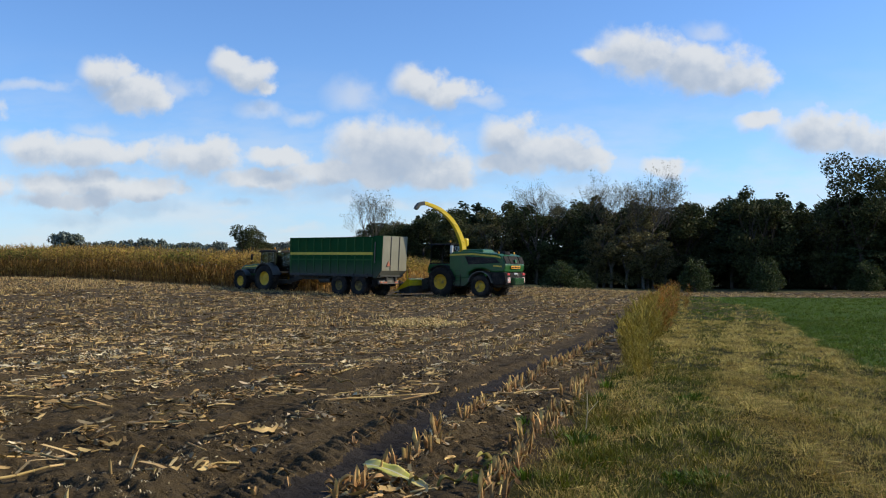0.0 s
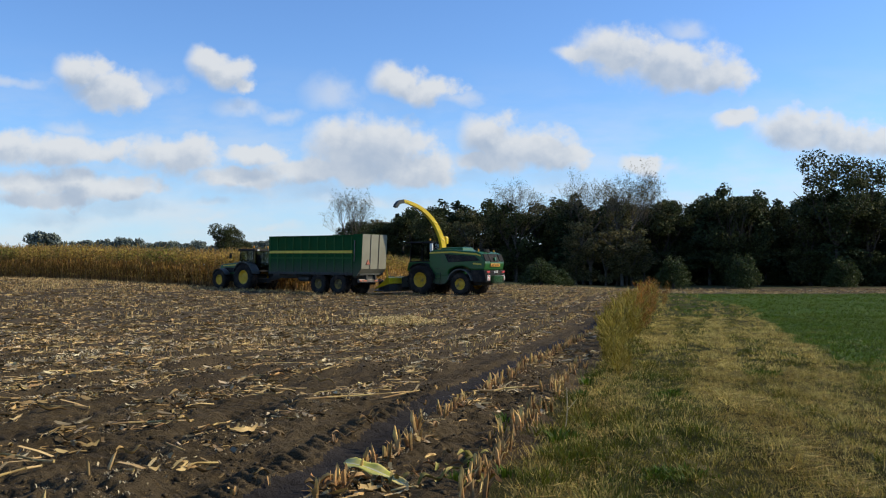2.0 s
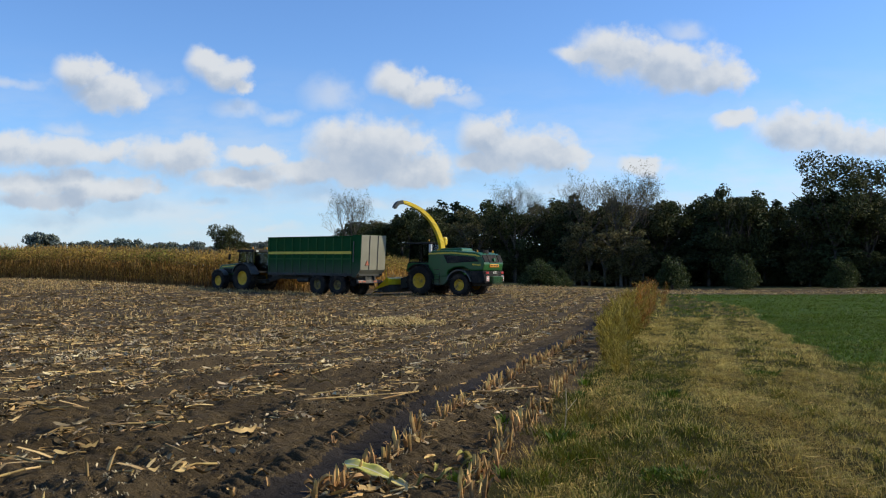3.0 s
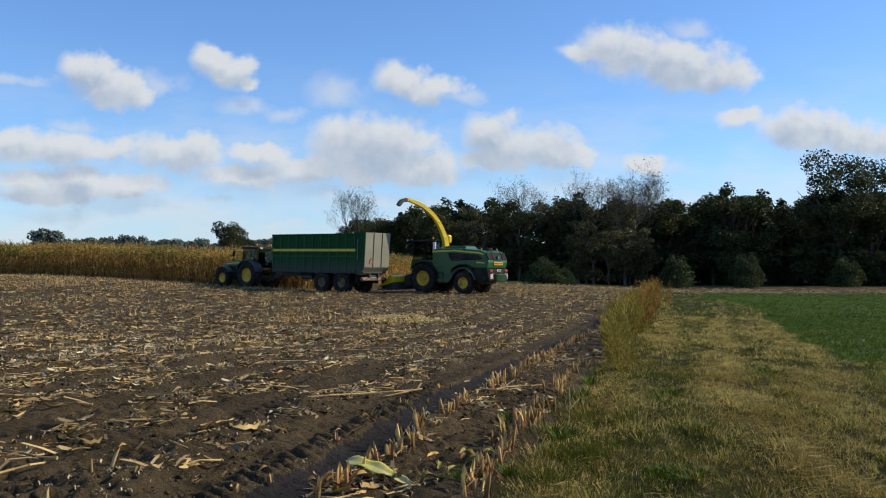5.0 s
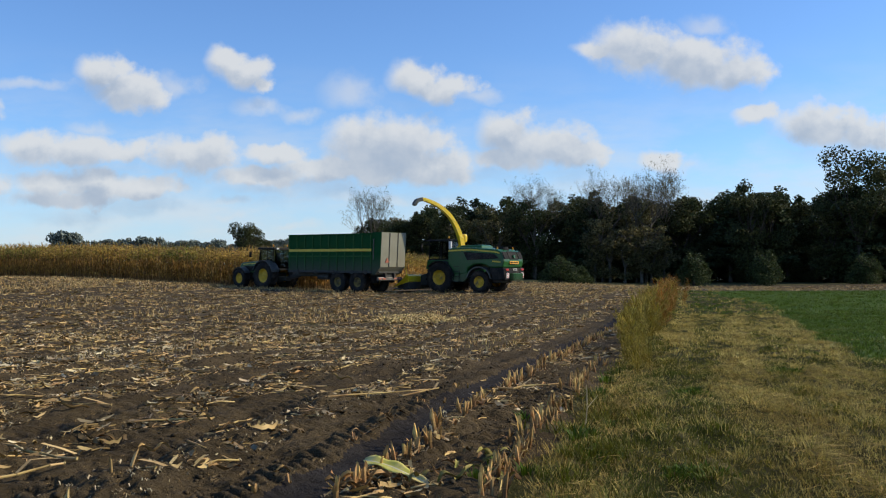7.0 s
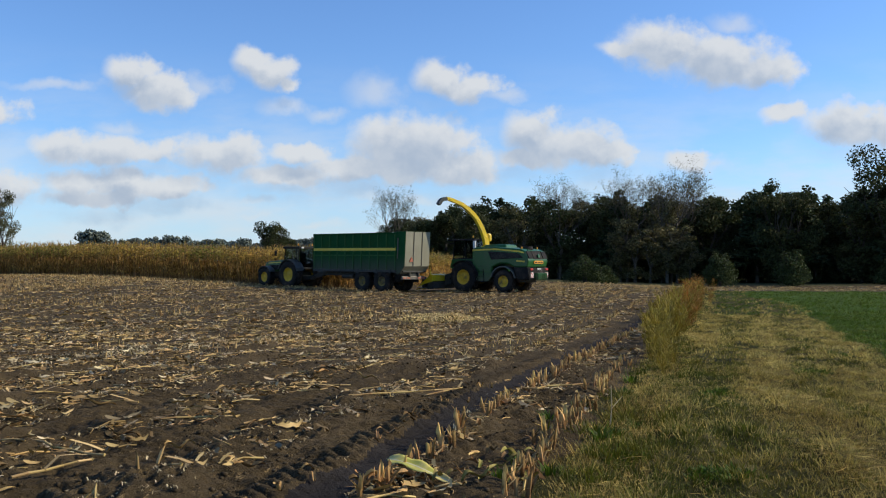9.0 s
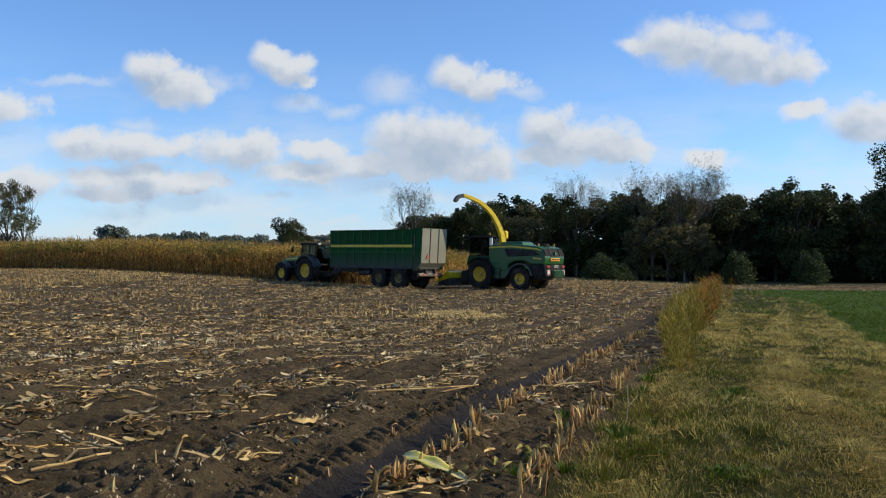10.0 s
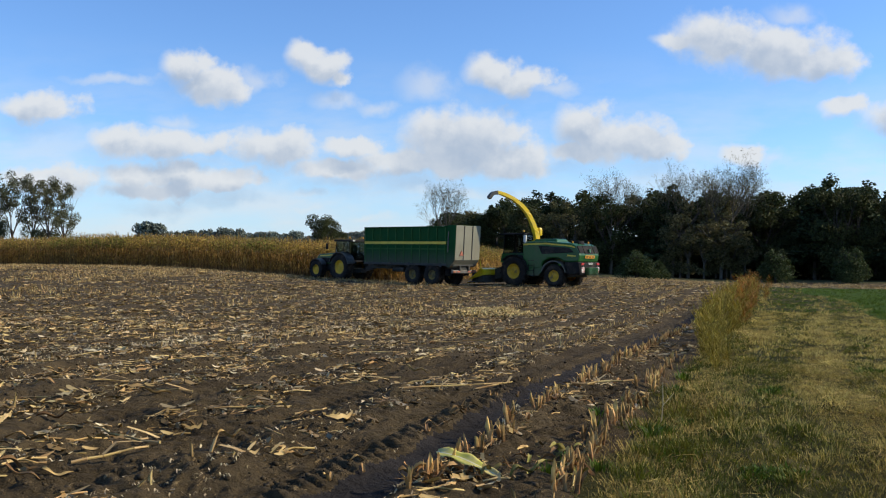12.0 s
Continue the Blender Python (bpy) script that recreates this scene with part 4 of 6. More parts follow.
    for s in (-1, 1):
        lamp(bump, "tail_lamp", (s * 0.98, 0.26, 1.0), (0.22, 0.05, 0.12), "faded_red")
        lamp(bump, "reflector", (s * 0.55, 0.27, 1.0), (0.3, 0.03, 0.1), "faded_red")
        mesh_part("mudflap", chassis, "black", lambda bm: box(bm, (s * 0.92, 0.9, 0.95), (0.55, 0.02, 0.5)))
        mesh_part("tank", chassis, "frame", lambda bm: rod(bm, (s * 0.8, 5.2, 1.05), (s * 0.8, 6.3, 1.05), 0.18, n=12))
    for y in (2.15, 4.05):
        mesh_part("axle", chassis, "frame", lambda bm: rod(bm, (-1.0, y, 0.74), (1.0, y, 0.74), 0.09, n=8))
        for s in (-1, 1):
            wheel(t, s * 0.97, y, 0.75, 0.6, 0.46, "muddy_rim", 26, s)
    return t


def cab_glass(parent, x0, x1, y0, y1, z0, z1, lean=0.1, roof_h=0.16, roof="green"):
    """A cab: four posts, glass panes, roof and floor."""
    cab = mesh_part("cab", parent, "black", lambda bm: box(bm, ((x0 + x1) / 2, (y0 + y1) / 2, z0 + 0.06), (x1 - x0, y1 - y0, 0.12), bevel=0.02), "glazed cab with dark posts")
    for sx in (x0 + 0.04, x1 - 0.04):
        for yb, yt in ((y0 + 0.05, y0 + 0.05 + lean), (y1 - 0.05, y1 - 0.05 - lean), ((y0 + y1) / 2 - 0.15, (y0 + y1) / 2 - 0.1)):
            mesh_part("post", cab, "black", lambda bm: rod(bm, (sx, yb, z0), (sx * 0.94, yt, z1), 0.05, n=6))
        mesh_part("side_glass", cab, "glass", lambda bm: slab(bm, [(y0 + 0.08, z0 + 0.1), (y1 - 0.08, z0 + 0.1), (y1 - 0.1 - lean, z1), (y0 + 0.1 + lean, z1)], sx - 0.008, sx + 0.008))
    for yy, yt in ((y0 + 0.04, y0 + 0.05 + lean), (y1 - 0.04, y1 - 0.05 - lean)):
        mesh_part("window_glass", cab, "glass", lambda bm: slab(bm, [(yy, z0 + 0.3), (yy + 0.012, z0 + 0.3), (yt + 0.012, z1), (yt, z1)], x0 + 0.08, x1 - 0.08))
    mesh_part("roof", cab, roof, lambda bm: box(bm, ((x0 + x1) / 2, (y0 + y1) / 2, z1 + roof_h / 2), (x1 - x0 + 0.12, y1 - y0 + 0.2, roof_h), bevel=0.06, taper=(0.92, 0.92)))
    cx, cy = (x0 + x1) / 2, (y0 + y1) / 2 - 0.15
    mesh_part("seat", cab, "seat", lambda bm: [box(bm, (cx, cy, z0 + 0.5), (0.5, 0.5, 0.16), bevel=0.05), box(bm, (cx, cy - 0.25, z0 + 0.88), (0.48, 0.14, 0.7), bevel=0.05)], "dark padded driver seat")
    mesh_part("steering_wheel", cab, "black", lambda bm: [rod(bm, (cx, cy + 0.75, z0 + 0.1), (cx, cy + 0.6, z0 + 0.75), 0.05, n=6), spin(bm, [(z0 + 0.74, 0.16), (z0 + 0.77, 0.19), (z0 + 0.8, 0.16), (z0 + 0.77, 0.15)], "z", 16, (cx, cy + 0.58, 0))])
    return cab


def build_tractor(m):
    t = thing("tractor", m, "dark green tractor with yellow wheels hitched to the trailer", "tractor")
    for s in (-1, 1):
        wheel(t, s * 0.98, 0.0, 0.97, 0.68, 0.52, "rim", 20, s)
        wheel(t, s * 0.95, 2.75, 0.70, 0.54, 0.52, "rim", 18, s)
        fender(t, "rear_fender", s * 0.62 if s > 0 else -1.34, 1.34 if s > 0 else -0.62, 0.0, 0.97, 1.10, radians(20), radians(165), "grey")
        fender(t, "front_fender", s * 0.72 if s > 0 else -1.2, 1.2 if s > 0 else -0.72, 2.75, 0.70, 0.82, radians(25), radians(150), "grey", 0.04)
        mesh_part("step", t, "black", lambda bm: [box(bm, (s * 0.95, 1.15, z), (0.4, 0.3, 0.04)) for z in (0.5, 0.8, 1.1)] and box(bm, (s * 0.78, 1.15, 0.85), (0.06, 0.3, 0.8)))
        arm = mesh_part("mirror_arm", t, "black", lambda bm: rod(bm, (s * 0.8, 1.2, 2.6), (s * 1.25, 1.35, 2.65), 0.02, n=5))
        mesh_part("mirror", arm, "black", lambda bm: box(bm, (s * 1.28, 1.36, 2.45), (0.2, 0.06, 0.4), bevel=0.02))
        mesh_part("tank", t, "black", lambda bm: box(bm, (s * 0.62, 0.95, 0.9), (0.4, 0.9, 0.6), bevel=0.08))
    hood = mesh_part("hood", t, "green", lambda bm: slab(bm, [(1.05, 1.15), (3.45, 1.05), (3.62, 1.2), (3.58, 1.62), (3.3, 1.82), (1.05, 2.02)], -0.42, 0.42, bevel=0.07), "green sloping engine hood")
    for s in (-1, 1):
        mesh_part("side_grille", hood, "black", lambda bm: box(bm, (s * 0.425, 2.5, 1.42), (0.02, 1.1, 0.35), bevel=0.006))
        mesh_part("stripe", hood, "stripe", lambda bm: slab(bm, [(1.1, 1.82), (3.2, 1.68), (3.2, 1.74), (1.1, 1.90)], s * 0.425 - 0.006, s * 0.425 + 0.006), "yellow hood stripe")
        lamp(hood, "headlamp", (s * 0.22, 3.6, 1.5), (0.26, 0.06, 0.14), "white")
    mesh_part("grille", hood, "black", lambda bm: box(bm, (0, 3.61, 1.3), (0.6, 0.04, 0.3), bevel=0.02))
    mesh_part("chassis", t, "frame", lambda bm: [box(bm, (0, 1.7, 0.9), (0.5, 3.6, 0.5), bevel=0.05), rod(bm, (-0.8, 2.75, 0.7), (0.8, 2.75, 0.7), 0.13), rod(bm, (-0.8, 0, 0.97), (0.8, 0, 0.97), 0.2)], "dark gearbox and axles")
    mesh_part("front_weight", t, "frame", lambda bm: box(bm, (0, 3.85, 0.85), (0.8, 0.4, 0.5), bevel=0.06))
    mesh_part("exhaust", t, "steel", lambda bm: rod(bm, (0.6, 1.25, 1.7), (0.6, 1.25, 3.0), 0.07, n=10))
    mesh_part("hitch", t, "frame", lambda bm: box(bm, (0, -0.85, 0.75), (0.5, 0.9, 0.3), bevel=0.04))
    cab = cab_glass(t, -0.82, 0.82, -0.65, 1.05, 1.35, 2.82, 0.1, 0.16, "black")
    for s in (-1, 1):
        beacon(cab, s * 0.65, -0.4, 2.97)
        lamp(cab, "work_lamp", (s * 0.55, -0.76, 2.9), (0.2, 0.06, 0.1), "white")
    return t


def bend(points, n=6):
    """Points on a smooth curve through the given ones."""
    pts = [Vector(p) for p in points]
    out = []
    for i in range(len(pts) - 1):
        p0, p1, p2, p3 = pts[max(i - 1, 0)], pts[i], pts[i + 1], pts[min(i + 2, len(pts) - 1)]
        for k in range(n):
            t = k / n
            out.append(0.5 * ((2 * p1) + (p2 - p0) * t + (2 * p0 - 5 * p1 + 4 * p2 - p3) * t * t + (3 * p1 - p0 - 3 * p2 + p3) * t ** 3))
    return out + [pts[-1]]


def duct(bm, path, w0, h0, w1, h1):
    """A four-sided tube along a path that lies in an upright plane."""
    rings = []
    flat = (path[-1] - path[0])
    side = Vector((flat.y, -flat.x, 0)).normalized()
    for i, p in enumerate(path):
        d = (path[min(i + 1, len(path) - 1)] - path[max(i - 1, 0)]).normalized()
        up = side.cross(d).normalized()
        f = i / (len(path) - 1)
        w, h = (w0 + (w1 - w0) * f) / 2, (h0 + (h1 - h0) * f) / 2
        rings.append([bm.verts.new(p + side * a * w + up * b * h) for a, b in ((-1, -1), (1, -1), (1, 1), (-1, 1))])
    for a, b in zip(rings, rings[1:]):
        for i in range(4):
            bm.faces.new((a[i], a[(i + 1) % 4], b[(i + 1) % 4], b[i]))
    bm.faces.new(rings[0][::-1])
    bm.faces.new(rings[-1])


def build_harvester(m):
    t = thing("forage_harvester", m, "green forage harvester with yellow wheels, spout and maize header", "harvester")
    for s in (-1, 1):
        wheel(t, s * 1.22, 0.0, 1.08, 0.78, 0.5, "rim", 20, s)
        wheel(t, s * 1.2, -3.25, 0.78, 0.6, 0.52, "rim", 18, s)
    # rear body, built in bands
    body = mesh_part("body", t, "green", lambda bm: slab(bm, [(-5.15, 1.75), (-5.25, 2.25), (-5.0, 2.85), (-4.6, 3.02), (-2.6, 3.2), (-1.0, 3.2), (-0.7, 3.0),
                     (-0.7, 1.3), (-2.2, 1.3), (-2.35, 1.75), (-2.9, 2.0), (-3.6, 2.0), (-4.15, 1.75)], -1.4, 1.4, bevel=0.1), "rounded green engine cover")
    mesh_part("top_hump", body, "green", lambda bm: box(bm, (0, -2.2, 3.25), (1.7, 2.0, 0.24), bevel=0.08, taper=(0.85, 0.85)))
    for s in (-1, 1):
        mesh_part("stripe", body, "stripe", lambda bm: slab(bm, [(-0.75, 3.03), (-2.6, 3.08), (-4.55, 2.9), (-4.9, 2.78), (-4.9, 2.70), (-4.5, 2.8), (-2.6, 2.97), (-0.75, 2.92)], s * 1.405 - 0.012, s * 1.405 + 0.012), "yellow stripe along the cover's edge")
        gr = mesh_part("side_grille", body, "black", lambda bm: slab(bm, [(-2.0, 2.88), (-4.45, 2.72), (-4.85, 2.4), (-2.3, 2.3)], s * 1.405 - 0.014, s * 1.405 + 0.014, ), "black slatted air grille")
        for k in range(5):
            mesh_part("slat", gr, "frame", lambda bm: slab(bm, [(-2.3, 2.4 + k * 0.09), (-4.5, 2.44 + k * 0.055), (-4.5, 2.465 + k * 0.055), (-2.3, 2.43 + k * 0.09)], s * 1.425 - 0.012, s * 1.425 + 0.012))
        fender(t, "rear_fender", 0.85 if s > 0 else -1.52, 1.52 if s > 0 else -0.85, -3.25, 0.85, 1.0, radians(15), radians(170), "fender_grey", 0.06)
        mesh_part("side_panel", t, "green", lambda bm: slab(bm, [(-0.75, 1.05), (-0.75, 2.9), (-2.25, 2.3), (-2.3, 1.1), (-2.0, 0.8), (-1.2, 0.8)], s * 1.3 - 0.08, s * 1.3 + 0.08, bevel=0.02))
        mesh_part("lower_skirt", t, "black", lambda bm: slab(bm, [(-4.1, 1.75), (-5.2, 1.75), (-5.3, 1.2), (-5.0, 0.9), (-4.35, 0.9)], s * 1.2 - 0.24, s * 1.2 + 0.24, bevel=0.05))
        # letters of the model mark, kept as a plain bar
        mesh_part("mark_bar", body, "stripe", lambda bm: slab(bm, [(-4.3, 2.15), (-4.95, 2.1), (-4.95, 2.2), (-4.3, 2.25)], s * 1.405 - 0.01, s * 1.405 + 0.01))
    # rear face
    rear = mesh_part("rear_bumper", t, "black", lambda bm: box(bm, (0, -5.12, 1.3), (2.75, 0.36, 0.85), bevel=0.1), "black rear bumper")
    mesh_part("ballast", rear, "green", lambda bm: box(bm, (0, -5.42, 1.12), (1.35, 0.34, 0.5), bevel=0.05), "green ribbed ballast block")
    for k in range(8):
        mesh_part("ballast_rib", rear, "green", lambda bm: box(bm, (-0.58 + k * 0.166, -5.60, 1.12), (0.05, 0.05, 0.46), bevel=0.012))
    for s in (-1, 1):
        hazard_board(rear, s * 1.05, -5.33, 1.22)
        lamp(rear, "tail_lamp", (s * 1.08, -5.30, 1.62), (0.36, 0.08, 0.14), "red")
    mesh_part("warning_plate", body, "orange", lambda bm: box(bm, (0, -5.27, 2.1), (1.3, 0.04, 0.2), bevel=0.01), "orange warning plate")
    for x, w in ((-0.4, 0.36), (0.0, 0.28), (0.38, 0.34)):
        mesh_part("text_bar", body, "black", lambda bm: box(bm, (x, -5.295, 2.1), (w, 0.012, 0.08)))
    plate = mesh_part("number_plate", rear, "white", lambda bm: box(bm, (0, -5.325, 1.63), (0.52, 0.03, 0.13), bevel=0.008))
    mesh_part("text_bar", plate, "frame", lambda bm: box(bm, (0.02, -5.345, 1.63), (0.42, 0.01, 0.06)))
    mesh_part("rear_screen", body, "black", lambda bm: slab(bm, [(-5.26, 2.32), (-5.02, 2.88), (-4.96, 2.88), (-5.2, 2.32)], -0.62, 0.62, bevel=0.008), "black rear intake screen")
    mesh_part("badge", body, "green", lambda bm: rod(bm, (0, -5.3, 2.52), (0, -5.12, 2.5), 0.13, n=16))
    for s in (-1, 1):
        mesh_part("rear_vent", body, "black", lambda bm: slab(bm, [(-5.27, 2.36), (-5.04, 2.86), (-4.98, 2.86), (-5.21, 2.36)], s * 1.02 - 0.3, s * 1.02 + 0.3, bevel=0.008))
        mesh_part("handrail", t, "black", lambda bm: [rod(bm, (s * 0.9, -4.3, 3.0), (s * 0.9, -4.3, 3.3), 0.02, n=5), rod(bm, (s * 0.9, -4.3, 3.3), (s * 0.9, -4.9, 3.2), 0.02, n=5), rod(bm, (s * 0.9, -4.9, 2.8), (s * 0.9, -4.9, 3.2), 0.02, n=5)])
        beacon(t, s * 1.1, -4.55, 2.95)
    mesh_part("rotary_screen", t, "black", lambda bm: rod(bm, (0, -4.3, 2.95), (0, -4.3, 3.2), 0.5, 0.42, n=18))
    # chassis, axles, feeder
    mesh_part("chassis", t, "frame", lambda bm: [box(bm, (0, -2.2, 1.05), (1.5, 5.0, 0.7), bevel=0.06), rod(bm, (-1.1, 0, 1.03), (1.1, 0, 1.03), 0.25, n=12), rod(bm, (-1.1, -3.25, 0.78), (1.1, -3.25, 0.78), 0.14, n=10)], "dark chassis and axles")
    mesh_part("feeder_house", t, "frame", lambda bm: slab(bm, [(0.2, 0.7), (0.2, 1.7), (2.1, 1.25), (2.1, 0.45)], -0.75, 0.75, bevel=0.04))
    for s in (-1, 1):
        fender(t, "front_fender", 0.8 if s > 0 else -1.62, 1.62 if s > 0 else -0.8, 0.0, 1.08, 1.2, radians(40), radians(175), "black", 0.05)
        lad = mesh_part("ladder", t, "black", lambda bm: [rod(bm, (s * 1.5, y, 0.7), (s * 1.3, y, 2.3), 0.025, n=5) for y in (-1.2, -1.65)], "black access ladder")
        for z in (0.8, 1.15, 1.5, 1.85):
            mesh_part("rung", lad, "black", lambda bm: box(bm, (s * (1.56 - 0.12 * z), -1.42, z), (0.16, 0.44, 0.03)))
        mesh_part("handrail", t, "black", lambda bm: [rod(bm, (s * 1.35, y, 1.9), (s * 1.35, y, 3.1), 0.02, n=5) for y in (-1.2, -0.75)] and rod(bm, (s * 1.35, -1.2, 3.1), (s * 1.35, -0.75, 3.1), 0.02, n=5))
        arm = mesh_part("mirror_arm", t, "black", lambda bm: rod(bm, (s * 0.85, 1.2, 3.5), (s * 1.45, 1.45, 3.5), 0.025, n=5))
        mesh_part("mirror", arm, "black", lambda bm: box(bm, (s * 1.48, 1.45, 3.2), (0.22, 0.06, 0.5), bevel=0.02))
    mesh_part("cab_base", t, "green", lambda bm: slab(bm, [(-0.65, 1.5), (-0.65, 2.35), (1.35, 2.35), (1.5, 1.75), (1.1, 1.5)], -0.95, 0.95, bevel=0.05))
    cab = cab_glass(t, -0.92, 0.92, -0.6, 1.3, 2.3, 3.7, 0.08, 0.11, "black")
    mesh_part("sun_visor", cab, "black", lambda bm: box(bm, (0, 1.5, 3.74), (1.8, 0.4, 0.06), bevel=0.02))
    # white colour stands for the light falling on this rear post
    mesh_part("rear_pillar", cab, "white", lambda bm: slab(bm, [(-0.66, 2.5), (-0.46, 2.5), (-0.5, 3.66), (-0.7, 3.66)], -0.95, -0.85))
    for s in (-1, 1):
        beacon(cab, s * 0.85, -0.45, 3.80)
    # spout: turned out to the machine's left
    way = Vector((-0.9, 0.43, 0))
    base = Vector((0, -1.0, 3.2))
    path = bend([base, base + Vector((0, 0, 0.5)) + way * 0.05, base + way * 0.38 + Vector((0, 0, 1.35)), base + way * 1.0 + Vector((0, 0, 2.25)),
                 base + way * 1.92 + Vector((0, 0, 2.95)), base + way * 3.0 + Vector((0, 0, 3.35)), base + way * 3.45 + Vector((0, 0, 3.38))], 6)
    spout = mesh_part("spout", t, "yellow", lambda bm: duct(bm, path, 0.36, 0.36, 0.26, 0.20), "curved yellow discharge spout")
    mesh_part("turret", spout, "yellow", lambda bm: rod(bm, base - Vector((0, 0, 0.35)), base + Vector((0, 0, 0.1)), 0.42, 0.36, n=18))
    mesh_part("spout_ram", spout, "steel", lambda bm: rod(bm, path[8] + Vector((0, 0, 0.3)), path[20] + Vector((0, 0, 0.2)), 0.03, n=6))
    mesh_part("guard", spout, "yellow", lambda bm: box(bm, base - way * 0.25 + Vector((0, 0, 0.7)), (0.36, 0.36, 0.62), bevel=0.15))
    tip = path[-1]
    mesh_part("deflector", spout, "grey", lambda bm: duct(bm, bend([tip - way * 0.15, tip + way * 0.25 + Vector((0, 0, -0.1)), tip + way * 0.5 + Vector((0, 0, -0.42))], 4), 0.36, 0.28, 0.36, 0.2), "worn grey deflector flap")
    for k in (8, 16, 24, 30):
        mesh_part("collar", spout, "yellow", lambda bm: box(bm, path[k], (0.40 - k * 0.003, 0.40 - k * 0.003, 0.1), way.to_track_quat("X", "Z").to_matrix().to_4x4() @ Matrix.Rotation(-0.75 + k * 0.02, 4, "Y"), bevel=0.02))
    # maize header
    head = mesh_part("header", t, "yellow", lambda bm: slab(bm, [(2.1, 0.78), (2.1, 1.22), (2.35, 1.3), (2.55, 1.12), (2.6, 0.85), (2.4, 0.75)], -2.25, 2.25, bevel=0.05), "wide yellow maize header")
    mesh_part("trough", head, "frame", lambda bm: slab(bm, [(2.1, 0.25), (2.15, 0.74), (2.5, 0.74), (2.75, 0.35), (2.6, 0.22)], -2.2, 2.2, bevel=0.03))
    for i in range(6):
        x = -1.87 + i * 0.75
        drum = mesh_part("drum", head, "frame", lambda bm: spin(bm, [(0.25, 0.001), (0.25, 0.62 if i % 2 else 0.5), (0.3, 0.62 if i % 2 else 0.5), (0.34, 0.25), (0.95, 0.22), (1.1, 0.001)], "z", 20, (x, 3.05, 0)))
        for j in range(6):
            a = j * 1.047
            mesh_part("tooth", drum, "steel", lambda bm: rod(bm, (x + math.cos(a) * 0.3, 3.05 + math.sin(a) * 0.3, 0.6), (x + math.cos(a + 0.5) * 0.45, 3.05 + math.sin(a + 0.5) * 0.45, 0.6), 0.03, 0.012, 5))
        mesh_part("divider", head, "yellow", lambda bm: rod(bm, (x + 0.37, 3.0, 0.5), (x + 0.37, 4.1, 0.15), 0.16, 0.03, 8), smooth=True)
    for s in (-1, 1):
        mesh_part("end_shield", head, "yellow", lambda bm: slab(bm, [(2.1, 0.78), (2.1, 1.15), (2.45, 1.1), (2.9, 0.75), (3.5, 0.35), (2.9, 0.55)], s * 2.28 - 0.04, s * 2.28 + 0.04, bevel=0.01))
        mesh_part("guide_bar", head, "yellow", lambda bm: [rod(bm, (s * 2.2, 2.3, 1.2), (s * 2.2, 2.4, 1.85), 0.035, n=6), rod(bm, (s * 2.2, 2.4, 1.85), (s * 1.6, 3.3, 1.8), 0.03, n=6)])
    rng = np.random.default_rng(8)
    for k in range(16):
        x = rng.uniform(-2.2, 2.2)
        a = Vector((x, rng.uniform(2.3, 2.9), 1.2 + rng.uniform(0, 0.15)))
        b = a + Vector((rng.normal(0, 0.8), rng.normal(0.2, 0.4), rng.uniform(0.1, 0.5)))
        mesh_part("maize_stalk", head, "stalk", lambda bm: rod(bm, a, b, 0.022, 0.012, 5))
    return t


def stand(x, y, heading, length, size):
    """A machine's pose on the ground, tilted with the land along its wheelbase."""
    d = Vector((-math.sin(radians(heading)), math.cos(radians(heading)), 0))
    z0 = float(land(x, y))
    z1 = float(land(x + d.x * length, y + d.y * length))
    tilt = math.degrees(math.atan((z1 - z0) / length))
    return pose(x, y, z0 - 0.03, 0, 0, heading) @ pose(0, 0, 0, tilt) @ Matrix.Scale(size, 4)


build_trailer(stand(-3.2, 58.8, 51.4, 3.0, 0.96))
build_tractor(stand(-12.0, 65.5, 51.4, 2.6, 1.0))
build_harvester(stand(0.57, 61.0, 57.0, -3.0, 0.93))


# ---- stubble, litter, grass and weeds ----
def xy(s, c):
    """From along and across the rows to x and y."""
    return s * ALONG[0] + c * ACROSS[0], s * ALONG[1] + c * ACROSS[1]


def on_ground(x, y):
    return land(x, y) + relief(x, y)


